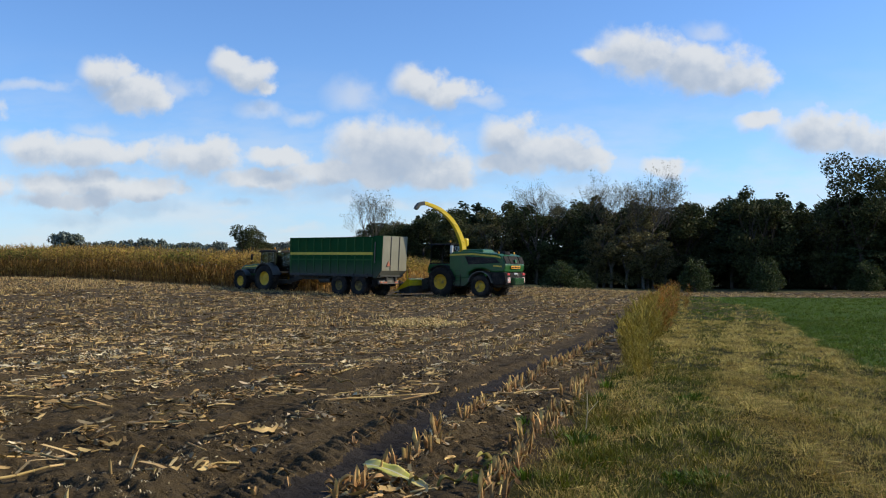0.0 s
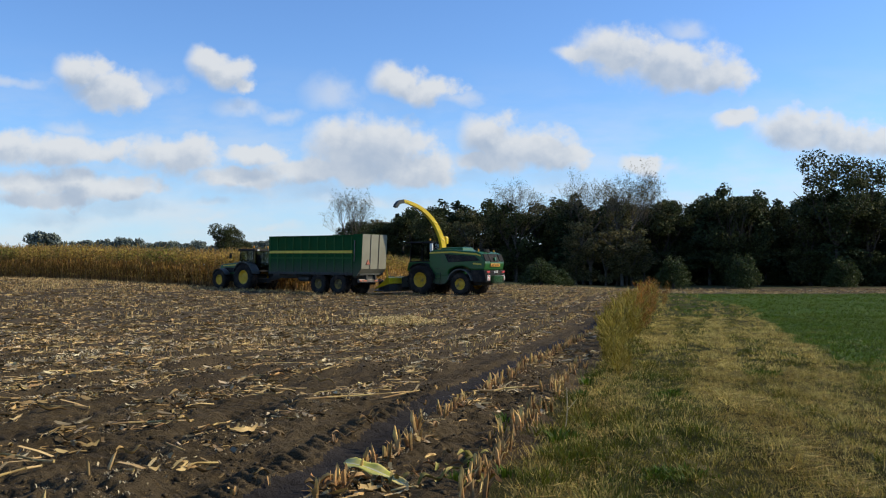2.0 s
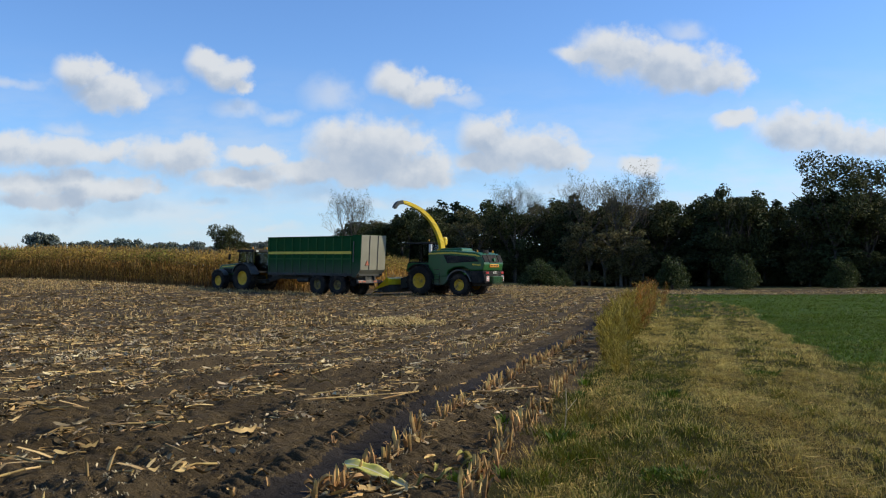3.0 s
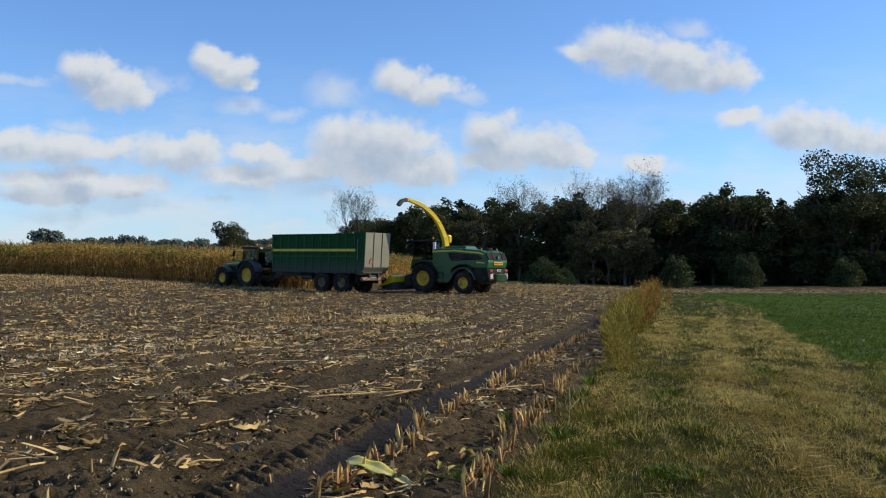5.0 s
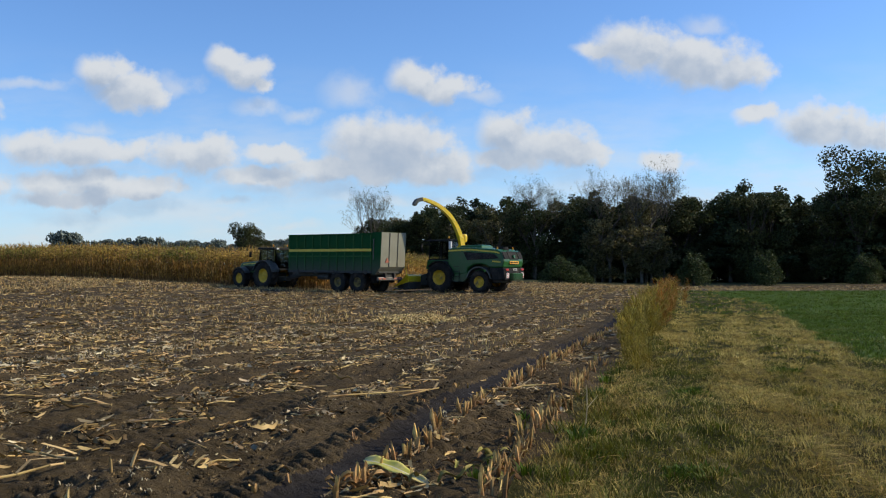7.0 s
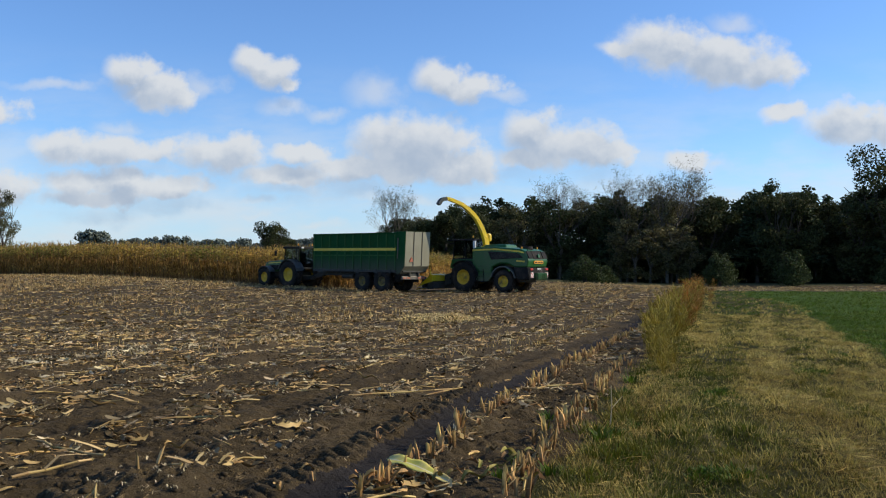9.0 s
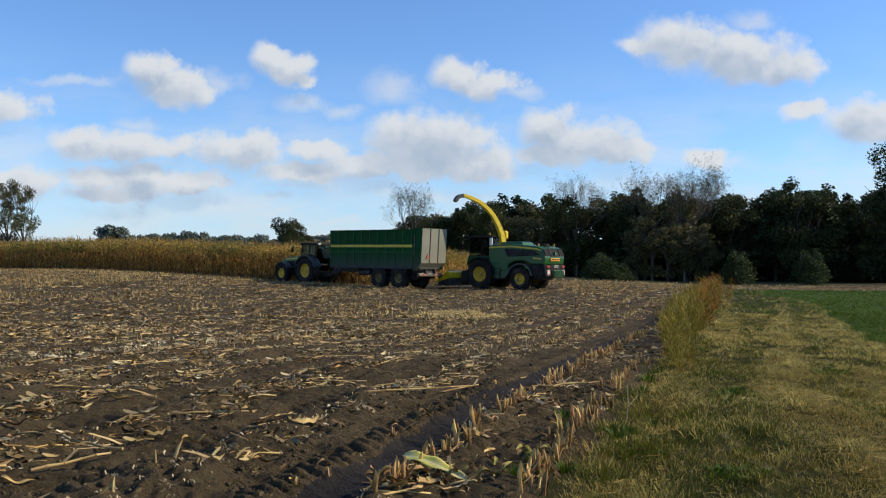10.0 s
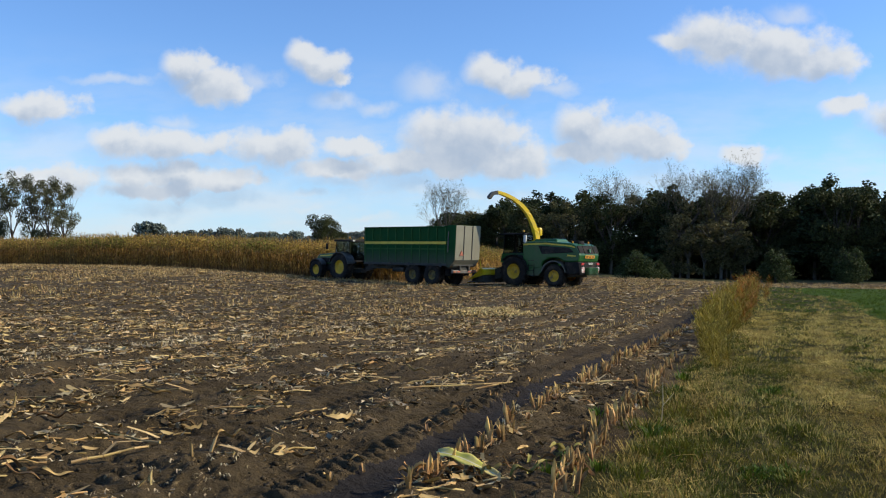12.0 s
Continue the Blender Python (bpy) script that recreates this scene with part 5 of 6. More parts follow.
def stub_mesh(rng, tall):
    """A cut maize stalk with a torn slanting top, a node ring and a scrap of leaf sheath."""
    bm = bmesh.new()
    r = rng.uniform(0.012, 0.017)
    n, rings = 6, []
    lean = Vector((rng.normal(0, 0.07), rng.normal(0, 0.07), 0))
    for z, k in ((-0.04, 1.25), (0.0, 1.15), (tall * 0.42, 0.95), (tall * 0.45, 1.15), (tall * 0.48, 0.95), (tall, 0.9)):
        ring = []
        for i in range(n):
            t = 2 * math.pi * i / n
            cut = 0.035 * math.cos(t) + rng.uniform(-0.012, 0.02) if z == tall else 0
            ring.append(bm.verts.new(Vector((math.cos(t) * r * k, math.sin(t) * r * k, z + cut)) + lean * z / 0.2 * 0.2))
        rings.append(ring)
    for a, b in zip(rings, rings[1:]):
        for i in range(n):
            bm.faces.new((a[i], a[(i + 1) % n], b[(i + 1) % n], b[i]))
    bm.faces.new(rings[-1])
    for _ in range(3):
        a = rng.random() * 6.28
        d = Vector((math.cos(a), math.sin(a), 0))
        side = Vector((-d.y, d.x, 0)) * rng.uniform(0.005, 0.010)
        top = tall * rng.uniform(0.35, 1.25)
        p = [Vector((0, 0, tall * 0.25)) + d * r, Vector((0, 0, tall * 0.65)) + d * (r + 0.012), Vector((0, 0, top)) + d * (0.02 + 0.09 * rng.random())]
        vs = [bm.verts.new(q + s * k) for q, k in zip(p, (1, 1, 0.4)) for s in (-side, side)]
        bm.faces.new((vs[0], vs[1], vs[3], vs[2]))
        bm.faces.new((vs[2], vs[3], vs[5], vs[4]))
    me = bpy.data.meshes.new("maize_stub")
    bm.to_mesh(me)
    bm.free()
    me.materials.append(M["stub"])
    return me


def row_shift(s):
    """Where the last stubble row lies across the field; it bends a little to the left far off."""
    return -1.82 - 0.24 * ramp(s, 14, 34)


def near_stubble():
    rng = np.random.default_rng(31)
    kinds = [stub_mesh(rng, h) for h in (0.07, 0.09, 0.105, 0.12, 0.13, 0.15, 0.085, 0.10)]
    spots = []
    s = 4.5
    while s < 23.5:                       # plants stood a hand's width apart, with a gap now and then
        s += rng.uniform(0.07, 0.15)
        if lattice(s, 0, 0.5, 41) > 0.2:
            spots.append((s, row_shift(s) + rng.normal(0, 0.03)))
    s = 4.8
    while s < 14.5:
        s += rng.uniform(0.05, 0.13)
        if lattice(s, 7, 0.55, 43) > 0.42 + 0.25 * float(ramp(s, 6.5, 9)):
            spots.append((s, -1.13 + rng.normal(0, 0.05)))
    for s, c in spots[:290]:
        x, y = xy(s, c)
        ob = new("maize_stub", kinds[rng.integers(len(kinds))])
        ob.matrix_world = pose(x, y, float(on_ground(x, y)) - 0.005, rng.normal(0, 7), rng.normal(0, 7), rng.random() * 360)
        tagged(ob, "cut golden-brown maize stub standing in dark soil", "maize stub", "row of standing stubs")


def prism(length, r, bend_by, rng):
    """A stalk that lies along x: two four-sided lengths with a kink."""
    pts = [np.array([-length / 2, 0, r]), np.array([0, bend_by, r + abs(bend_by) * 0.3]), np.array([length / 2, 0, r])]
    V = []
    for p in pts:
        for dy, dz in ((-r, 0), (0, r), (r, 0), (0, -r)):
            V.append(p + np.array([0, dy, dz]))
    F = [(4 * k + i, 4 * k + (i + 1) % 4, 4 * k + 4 + (i + 1) % 4, 4 * k + 4 + i) for k in range(2) for i in range(4)]
    F += [(0, 1, 2, 3), (8, 9, 10, 11)]
    return np.array(V), np.array(F), np.zeros(len(F), dtype=int)


def scrap(length, width, rng):
    """A crumpled piece of dead leaf."""
    pts, z = [], 0.0
    a = rng.normal(0, 0.8)
    for t in np.linspace(-0.5, 0.5, 5):
        z = 0.010 + abs(rng.normal(0, 0.026))
        pts.append(np.array([t * length, math.sin(t * 4 + 0.6) * a * length * 0.35, z]))
    v, f = ribbon(pts, (width * 0.4, width, width * 0.9, width * 0.8, width * 0.2), np.array([0, 1.0, rng.normal(0, 0.5)]))
    return np.array(v), np.array(f), np.zeros(len(f), dtype=int)


def stub_simple(h, r=0.012):
    V, F = [], []
    for z, k in ((-0.03, 1.1), (h, 0.9)):
        for t in (0, 2.09, 4.19):
            V.append(np.array([math.cos(t) * r * k, math.sin(t) * r * k, z + (0.03 * math.cos(t) if z > 0 else 0)]))
    F = [(0, 1, 4, 3), (1, 2, 5, 4), (2, 0, 3, 5)]
    return np.array(V), np.array(F), np.zeros(3, dtype=int)


def field_points(rng, count, y0, y1, power=1.0):
    """Random points of the cut field between two distances, within the stretch the maize and the track leave free."""
    y = y0 + (y1 - y0) * rng.random(count) ** power
    x = rng.uniform(-0.66, 0.55, count) * (y + 2)
    s, c = row_coords(x, y)
    front = (x - CORNER[0]) * -WEST[1] + (y - CORNER[1]) * WEST[0]     # below zero: beyond the crop's front edge
    keep = ((c < FIELD_EDGE - 0.1) | (y > MEADOW_END + 1.5 + 0.05 * x)) & ~((front < 0.3) & (x < CORNER[0] + 8))
    return x[keep], y[keep], s[keep], c[keep]


def litter():
    rng = np.random.default_rng(33)
    stalks = [prism(l, r, b, rng) for l, r, b in ((0.10, 0.008, 0.006), (0.16, 0.008, 0.02), (0.24, 0.009, -0.03), (0.13, 0.007, 0.015), (0.34, 0.009, 0.045))]
    leaves = [scrap(l, w, rng) for l, w in ((0.13, 0.016), (0.2, 0.02), (0.10, 0.014), (0.27, 0.018), (0.16, 0.026), (0.12, 0.03))]
    chips = [scrap(l, w, rng) for l, w in ((0.07, 0.008), (0.10, 0.007), (0.055, 0.010))]

    def lay(name, kinds, mat, x, y, lo, hi, label, lift=0.0):
        # wheels and the header drew most pieces out along one way
        turn = np.where(rng.random(len(x)) < 0.3, rng.normal(0.7, 0.5, len(x)), rng.random(len(x)) * 6.28)
        spots = np.stack([x, y, on_ground(x, y) + lift, turn, rng.uniform(lo, hi, len(x))], -1)
        ob = scatter(name, kinds, spots, [mat], rng, lean=0.0)
        tagged(ob, label, "crop litter", kind="stuff")

    def strips(s, c, x, y, bare, seed):
        """Litter gathers in swaths between the ruts and leaves the ruts bare."""
        swath = np.cos((c + 3.25) * 2 * np.pi / 1.38) * 0.15 + 0.45 * lattice(s / 4, c, 0.55, seed) + 0.35 * lattice(x, y, 0.4, seed + 3) + 0.3 * lattice(x, y, 2.2, seed + 1)
        rut = np.exp(-((c + 2.2) / 0.2) ** 4) + 0.6 * np.exp(-((c + 2.72) / 0.22) ** 4) + 0.3 * np.exp(-((c + 3.85) / 0.25) ** 4) + 0.2 * np.exp(-((c + 5.3) / 0.3) ** 4)
        swath = swath - 0.1 * (c > -2.1)
        return swath - rut * (y < 30) - 0.1 * (y < 9) * (c < -3) > bare
    x, y, s, c = field_points(rng, 12000, 3.6, 26, 0.9)
    k = strips(s, c, x, y, 0.49, 50)
    lay("straw_litter", stalks, M["straw"], x[k], y[k], 0.3, 0.9, "scattered broken maize stalks lying on the soil")
    x, y, s, c = field_points(rng, 26000, 3.6, 28, 0.9)
    k = strips(s, c, x, y, 0.49, 50)
    half = rng.random(len(x)) < 0.3
    lay("pale_leaf_litter", leaves, M["straw_pale"], x[k & half], y[k & half], 0.4, 1.0, "bleached crumpled maize husks on the soil")
    k = k & ~half
    lay("leaf_litter", leaves, M["straw"], x[k], y[k], 0.4, 1.05, "crumpled dry maize leaves on the soil")
    x, y, s, c = field_points(rng, 44000, 3.6, 32, 0.95)
    k = strips(s, c, x, y, 0.53, 60)
    lay("chaff", chips, M["straw_pale"], x[k], y[k], 0.2, 0.62, "small pale chips of chopped maize")
    # the bleached strip of residue
    n = 2600
    s, c = rng.uniform(6, 26, n), -9.85 + rng.normal(0, 0.42, n)
    x, y = xy(s, c)
    lay("pale_residue", chips + leaves[:2], M["straw_pale"], x, y, 0.5, 1.1, "bleached strip of chopped residue")
    # farther out the litter is seen as a dense sprinkle
    x, y, s, c = field_points(rng, 90000, 18, 102, 0.8)
    k = strips(s, c, x, y, 0.52, 70)
    lay("far_litter", leaves + leaves[1:4] + stalks[:2], M["straw"], x[k], y[k], 0.85, 1.6, "straw-coloured litter across the cut field")
    x, y, s, c = field_points(rng, 30000, 20, 102, 0.8)
    k = strips(s, c, x, y, 0.5, 80)
    lay("far_chaff", stalks[:1] + leaves, M["straw_pale"], x[k], y[k], 0.7, 1.2, "bleached litter across the cut field")
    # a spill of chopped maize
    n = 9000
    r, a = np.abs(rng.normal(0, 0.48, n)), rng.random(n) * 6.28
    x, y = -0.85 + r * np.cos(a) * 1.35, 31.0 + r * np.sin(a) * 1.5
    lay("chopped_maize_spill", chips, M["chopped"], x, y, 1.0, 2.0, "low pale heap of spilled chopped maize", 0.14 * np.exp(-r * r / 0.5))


def far_stubble():
    """Rows of cut stubs over the whole field, gappy where wheels went."""
    rng = np.random.default_rng(35)
    kinds = [stub_simple(h, 0.015) for h in (0.08, 0.11, 0.14, 0.10)]
    S, C = [], []
    for n in range(-14, 100):
        c0 = -1.82 - 0.73 * n
        s0 = 23.6 if n == 0 else 4.0
        m = int((112 - s0) / (0.1 if n == 0 else 0.13))
        s = np.sort(rng.uniform(s0, 112, m))
        S.append(s)
        C.append(c0 + (row_shift(s) + 1.82 if n == 0 else 0) + rng.normal(0, 0.04, m))
    s, c = np.concatenate(S), np.concatenate(C)
    x, y = xy(s, c)
    front = (x - CORNER[0]) * -WEST[1] + (y - CORNER[1]) * WEST[0]
    ok = (y > 3.8) & (x > -0.66 * (y + 2)) & (x < 0.62 * y) & ~((front < 0.4) & (x < CORNER[0] + 8)) & (y < 104)
    right = c > FIELD_EDGE
    ok &= ~(right & (y < MEADOW_END + 1.0 + 0.05 * x))
    first = (np.abs(c + 1.82 + 0.24 * ramp(s, 14, 34)) < 0.2) & (s > 20)
    rut = sum(np.exp(-((c - c0) / 0.5) ** 4) for c0 in (-2.6, -5.0, -7.6, -10.4)) * (y < 40)
    wear = lattice(s / 6, c, 0.8, 91) + 0.5 * lattice(x, y, 5.0, 92)
    need = np.where(y < 20, 1.04, np.where(y < 48, 0.98, 0.8))
    # the last swath before the crop was not driven on; two inner rows still stand in places
    fresh = (front > -0.5) & (front < 6.2) & (x < CORNER[0] + 4) & (lattice(s, c, 1.5, 93) > 0.12)
    inner = ((np.abs(c + 9.3) < 0.3) | (np.abs(c + 12.1) < 0.3) | (np.abs(c + 15.0) < 0.3)) & (y < 45) & (lattice(s, c, 1.6, 94) > 0.42)
    inner |= (c > -9) & (c < -2.9) & (y > 15) & (y < 60) & (lattice(s / 5, c, 0.8, 95) > 0.68)
    ok &= first | inner | fresh | ((wear - rut) > need)
    x, y = x[ok], y[ok]
    spots = np.stack([x, y, on_ground(x, y) - 0.01, rng.random(len(x)) * 6.28, rng.uniform(0.65, 1.15, len(x)) * np.where(y < 30, 0.8, 1.25)], -1)
    ob = scatter("maize_stubble", kinds, spots, [M["stub_far"]], rng, lean=0.3)
    tagged(ob, "rows of short golden maize stubble across the field", "stubble", kind="stuff")


def blade_tuft(rng, blades, h, spread, width=0.004):
    V, F = [], []
    for _ in range(blades):
        a = rng.random() * 6.28
        d = np.array([math.cos(a), math.sin(a), 0])
        b = d * rng.random() * spread
        hh = h * rng.uniform(0.5, 1.15)
        out = rng.uniform(0.1, 0.8) * hh
        pts = [b, b + d * out * 0.35 + np.array([0, 0, hh * 0.6]), b + d * out + np.array([0, 0, hh * rng.uniform(0.75, 1.0)])]
        v, f = ribbon(pts, (width, width * 0.8, width * 0.15), np.array([-d[1], d[0], 0]))
        F += [tuple(i + len(V) for i in q) for q in f]
        V += v
    return np.array(V), np.array(F), np.zeros(len(F), dtype=int)


def hay_wisp(rng):
    """A few thin curved stems that lie almost flat."""
    V, F = [], []
    for _ in range(5):
        a, bend, ln = rng.random() * 6.28, rng.normal(0, 0.5), rng.uniform(0.09, 0.2)
        p, pts = np.array([rng.normal(0, 0.06), rng.normal(0, 0.06), 0.02 + 0.02 * rng.random()]), []
        for i in range(4):
            pts.append(p)
            p = p + np.array([math.cos(a), math.sin(a), rng.normal(0, 0.15)]) * ln / 3
            a += bend / 3
        v, f = ribbon(pts, (0.0012, 0.0018, 0.0016, 0.0008), np.array([-math.sin(a), math.cos(a), 0.5]))
        F += [tuple(i + len(V) for i in q) for q in f]
        V += v
    return np.array(V), np.array(F), np.zeros(len(F), dtype=int)


def grass():
    rng = np.random.default_rng(37)

    def area(count, y0, y1, c0, c1, power):
        y = y0 + (y1 - y0) * rng.random(count) ** power
        x = rng.uniform(-0.1, 0.6, count) * (y + 2)
        s, c = row_coords(x, y)
        k = (c > c0) & (c < c1)
        return x[k], y[k], s[k], c[k]

    def sow(name, kinds, mat, x, y, lo, hi, label):
        clump = 0.55 + 0.85 * np.clip(turf_lump(x, y), 0.05, 1)
        spots = np.stack([x, y, on_ground(x, y) - 0.01, rng.random(len(x)) * 6.28, rng.uniform(lo, hi, len(x)) * clump], -1)
        tagged(scatter(name, kinds, spots, [mat], rng, lean=0.4), label, "grass", kind="stuff")
    fine = [blade_tuft(rng, 9, 0.075, 0.09, 0.0032) for _ in range(5)]
    dry = [blade_tuft(rng, 9, 0.085, 0.13, 0.0024) for _ in range(5)]
    wide = [blade_tuft(rng, 9, 0.09, 0.2, 0.008) for _ in range(4)]
    wide_dry = [blade_tuft(rng, 9, 0.11, 0.2, 0.007) for _ in range(4)]

    def dryness(x, y, s, c):
        """Pale along two mown strips, greener by the field's edge and towards the meadow."""
        w = swath_line(x, y)
        wave = 0.3 * (lattice(s, 0 * c, 2.5, 96) - 0.5)
        mid = 0.07 + 0.65 * (1 - ramp(y, 5.5, 10)) + wave
        strip = np.exp(-((w - mid) / 0.26) ** 2) + 0.45 * np.exp(-((w - mid - 0.85) / 0.25) ** 2)
        strip = strip + 0.8 * np.exp(-((w - 1.5 - wave) / 0.22) ** 2) * ramp(y, 8, 13) + 1.0 * np.exp(-((c + 0.05) / 0.3) ** 2) * ramp(y, 12, 22)
        return 1.3 * strip + 0.5 * lattice(s / 3.5, c + 0.1 * s, 0.3, 94) + 0.5 * lattice(s / 3, c - 0.1 * s, 0.12, 95) + 0.8 * (lattice(s / 2.5, c, 0.9, 99) - 0.5) - 0.52
    x, y, s, c = area(36000, 3.4, 13, FIELD_EDGE + 0.05, 6, 0.85)
    d = rng.random(len(x)) < np.clip(dryness(x, y, s, c) * 0.95 + 0.24, 0.25, 0.85)
    sow("mown_grass", fine, M["grass_green"], x[~d], y[~d], 0.35, 0.85, "short olive-green grass of the mown track")
    sow("dry_grass", dry, M["grass_dry"], x[d], y[d], 0.32, 0.85, "bleached dry grass on the mown track")
    x, y, s, c = area(30000, 12.5, 34, FIELD_EDGE, 11, 0.8)
    d = rng.random(len(x)) < np.clip(dryness(x, y, s, c) * 1.0 + 0.2, 0.22, 0.88)
    m = swath_line(x, y) > meadow_line(y) + 0.5 * (lattice(x, y, 2.0, 98) - 0.5)
    sow("meadow_grass", wide, M["grass_meadow"], x[m], y[m], 0.4, 0.9, "short bright green meadow grass")
    d &= ~m
    g = ~d & ~m
    sow("mown_grass", wide, M["grass_green"], x[g], y[g], 0.32, 0.8, "short green grass of the track and meadow")
    sow("dry_grass", wide_dry, M["grass_dry"], x[d], y[d], 0.32, 0.8, "bleached dry grass further along the track")
    x, y, s, c = area(9000, 33, 62, FIELD_EDGE, 40, 1.0)
    d = (rng.random(len(x)) < np.clip(dryness(x, y, s, c), 0.05, 0.8)) & (swath_line(x, y) < meadow_line(y) + 0.2)
    sow("meadow_grass", wide, M["grass_meadow"], x[~d], y[~d], 0.7, 1.4, "even green meadow grass")
    sow("dry_grass", wide_dry, M["grass_dry"], x[d], y[d], 0.6, 1.2, "bleached dry grass at the far track")
    # cut hay lying flat along the mown strips and the field's edge
    x, y, s, c = area(30000, 3.4, 24, FIELD_EDGE + 0.02, 4.5, 0.9)
    k = rng.random(len(x)) < np.clip(1.1 * dryness(x, y, s, c) - 0.38 + 0.75 * np.exp(-((c + 0.55) / 0.22) ** 2), 0.03, 0.9)
    sow("lying_hay", [hay_wisp(rng) for _ in range(6)], M["hay"], x[k], y[k], 0.5, 1.2, "thin wisps of cut hay lying on the track")
    # fresh green clumps of clover
    for s0, c0 in ((6.3, -0.55), (5.9, 0.0), (9.5, 0.1), (12.0, 1.2), (15.5, 2.0)):
        x0, y0 = xy(s0, c0)
        n = 60
        x, y = x0 + rng.normal(0, 0.09, n), y0 + rng.normal(0, 0.09, n)
        sow("clover_clump", [blade_tuft(rng, 9, 0.06, 0.06, 0.008) for _ in range(3)], M["grass_meadow"], x, y, 0.5, 1.1, "fresh green clump of clover in the mown grass")
    # long matted grass along the soil's edge
    n = 2600
    s, c = 3.6 + 14 * rng.random(n) ** 1.2, -0.6 + rng.normal(0, 0.2, n)
    x, y = xy(s, c)
    k = lattice(x, y, 0.35, 97) > 0.68
    sow("verge_grass", [blade_tuft(rng, 9, 0.11, 0.12, 0.0035) for _ in range(4)], M["grass_green"], x[k], y[k], 0.5, 1.2, "long green grass along the field edge")
    sow("matted_grass", [blade_tuft(rng, 9, 0.08, 0.25, 0.0028) for _ in range(4)], M["hay"], x[~k], y[~k], 0.4, 0.95, "matted straw-coloured grass along the field edge")


def weed_plant(seed, h, red):
    """A tall wispy weed: several stems with fine branches and seed tufts."""
    rng = np.random.default_rng(seed)
    V, F, K = [], [], []

    def put(v, f, k):
        F.extend([tuple(i + len(V) for i in q) for q in f])
        V.extend(v)
        K.extend([k] * len(f))
    for _ in range(9):
        a = rng.random() * 6.28
        d = np.array([math.cos(a), math.sin(a), 0])
        side = np.array([-d[1], d[0], 0])
        hh, out = h * rng.uniform(0.6, 1.1), rng.uniform(0.05, 0.35) * h
        b = d * rng.random() * 0.1
        pts = [b + d * out * t * t + np.array([0, 0, hh * t]) for t in (0, 0.35, 0.7, 1.0)]
        put(*ribbon(pts, (0.006, 0.005, 0.004, 0.002), side), 0)
        for j in range(22):
            t = rng.uniform(0.2, 1.0)
            p = b + d * out * t * t + np.array([0, 0, hh * t])
            a2 = rng.random() * 6.28
            e = np.array([math.cos(a2), math.sin(a2), rng.uniform(0.3, 1.3)])
            ln = h * rng.uniform(0.08, 0.2)
            put(*ribbon([p, p + e * ln * 0.5, p + e * ln], (0.004, 0.009, 0.003), np.array([-e[1], e[0], 0.2])), 1 if red and rng.random() < 0.7 else 0)
    me = mesh_from("weed", np.array(V), np.array(F), [M["weed"], M["weed_red"]], K)
    return me


def weeds():
    rng = np.random.default_rng(39)
    green = [weed_plant(100 + i, 1.0, False) for i in range(4)]
    rusty = [weed_plant(110 + i, 1.25, True) for i in range(4)]
    for i in range(190):
        f = i / 190
        s = 11.6 + 39 * f ** 0.85 + rng.normal(0, 0.4)
        c = -0.6 - 0.32 * ramp(s, 11, 17) + rng.normal(0, 0.09 + 0.24 * ramp(s, 16, 32))
        far = c > -0.82 + 0.25 * rng.normal() and s > 24
        x, y = xy(s, c)
        size = rng.uniform(0.6, 1.1) * (0.5 + 0.42 * float(ramp(s, 11, 20)))
        ob = new("tall_weed", (rusty if far else green)[rng.integers(4)])
        ob.matrix_world = pose(x, y, float(on_ground(x, y)) - 0.02, rng.normal(0, 4), rng.normal(0, 4), rng.random() * 360) @ Matrix.Scale(size, 4)
        tagged(ob, "tall rust-brown seeding weed on the field edge" if far else "tall yellow-green wispy weed on the field edge", "weed", "weeds along the field edge")


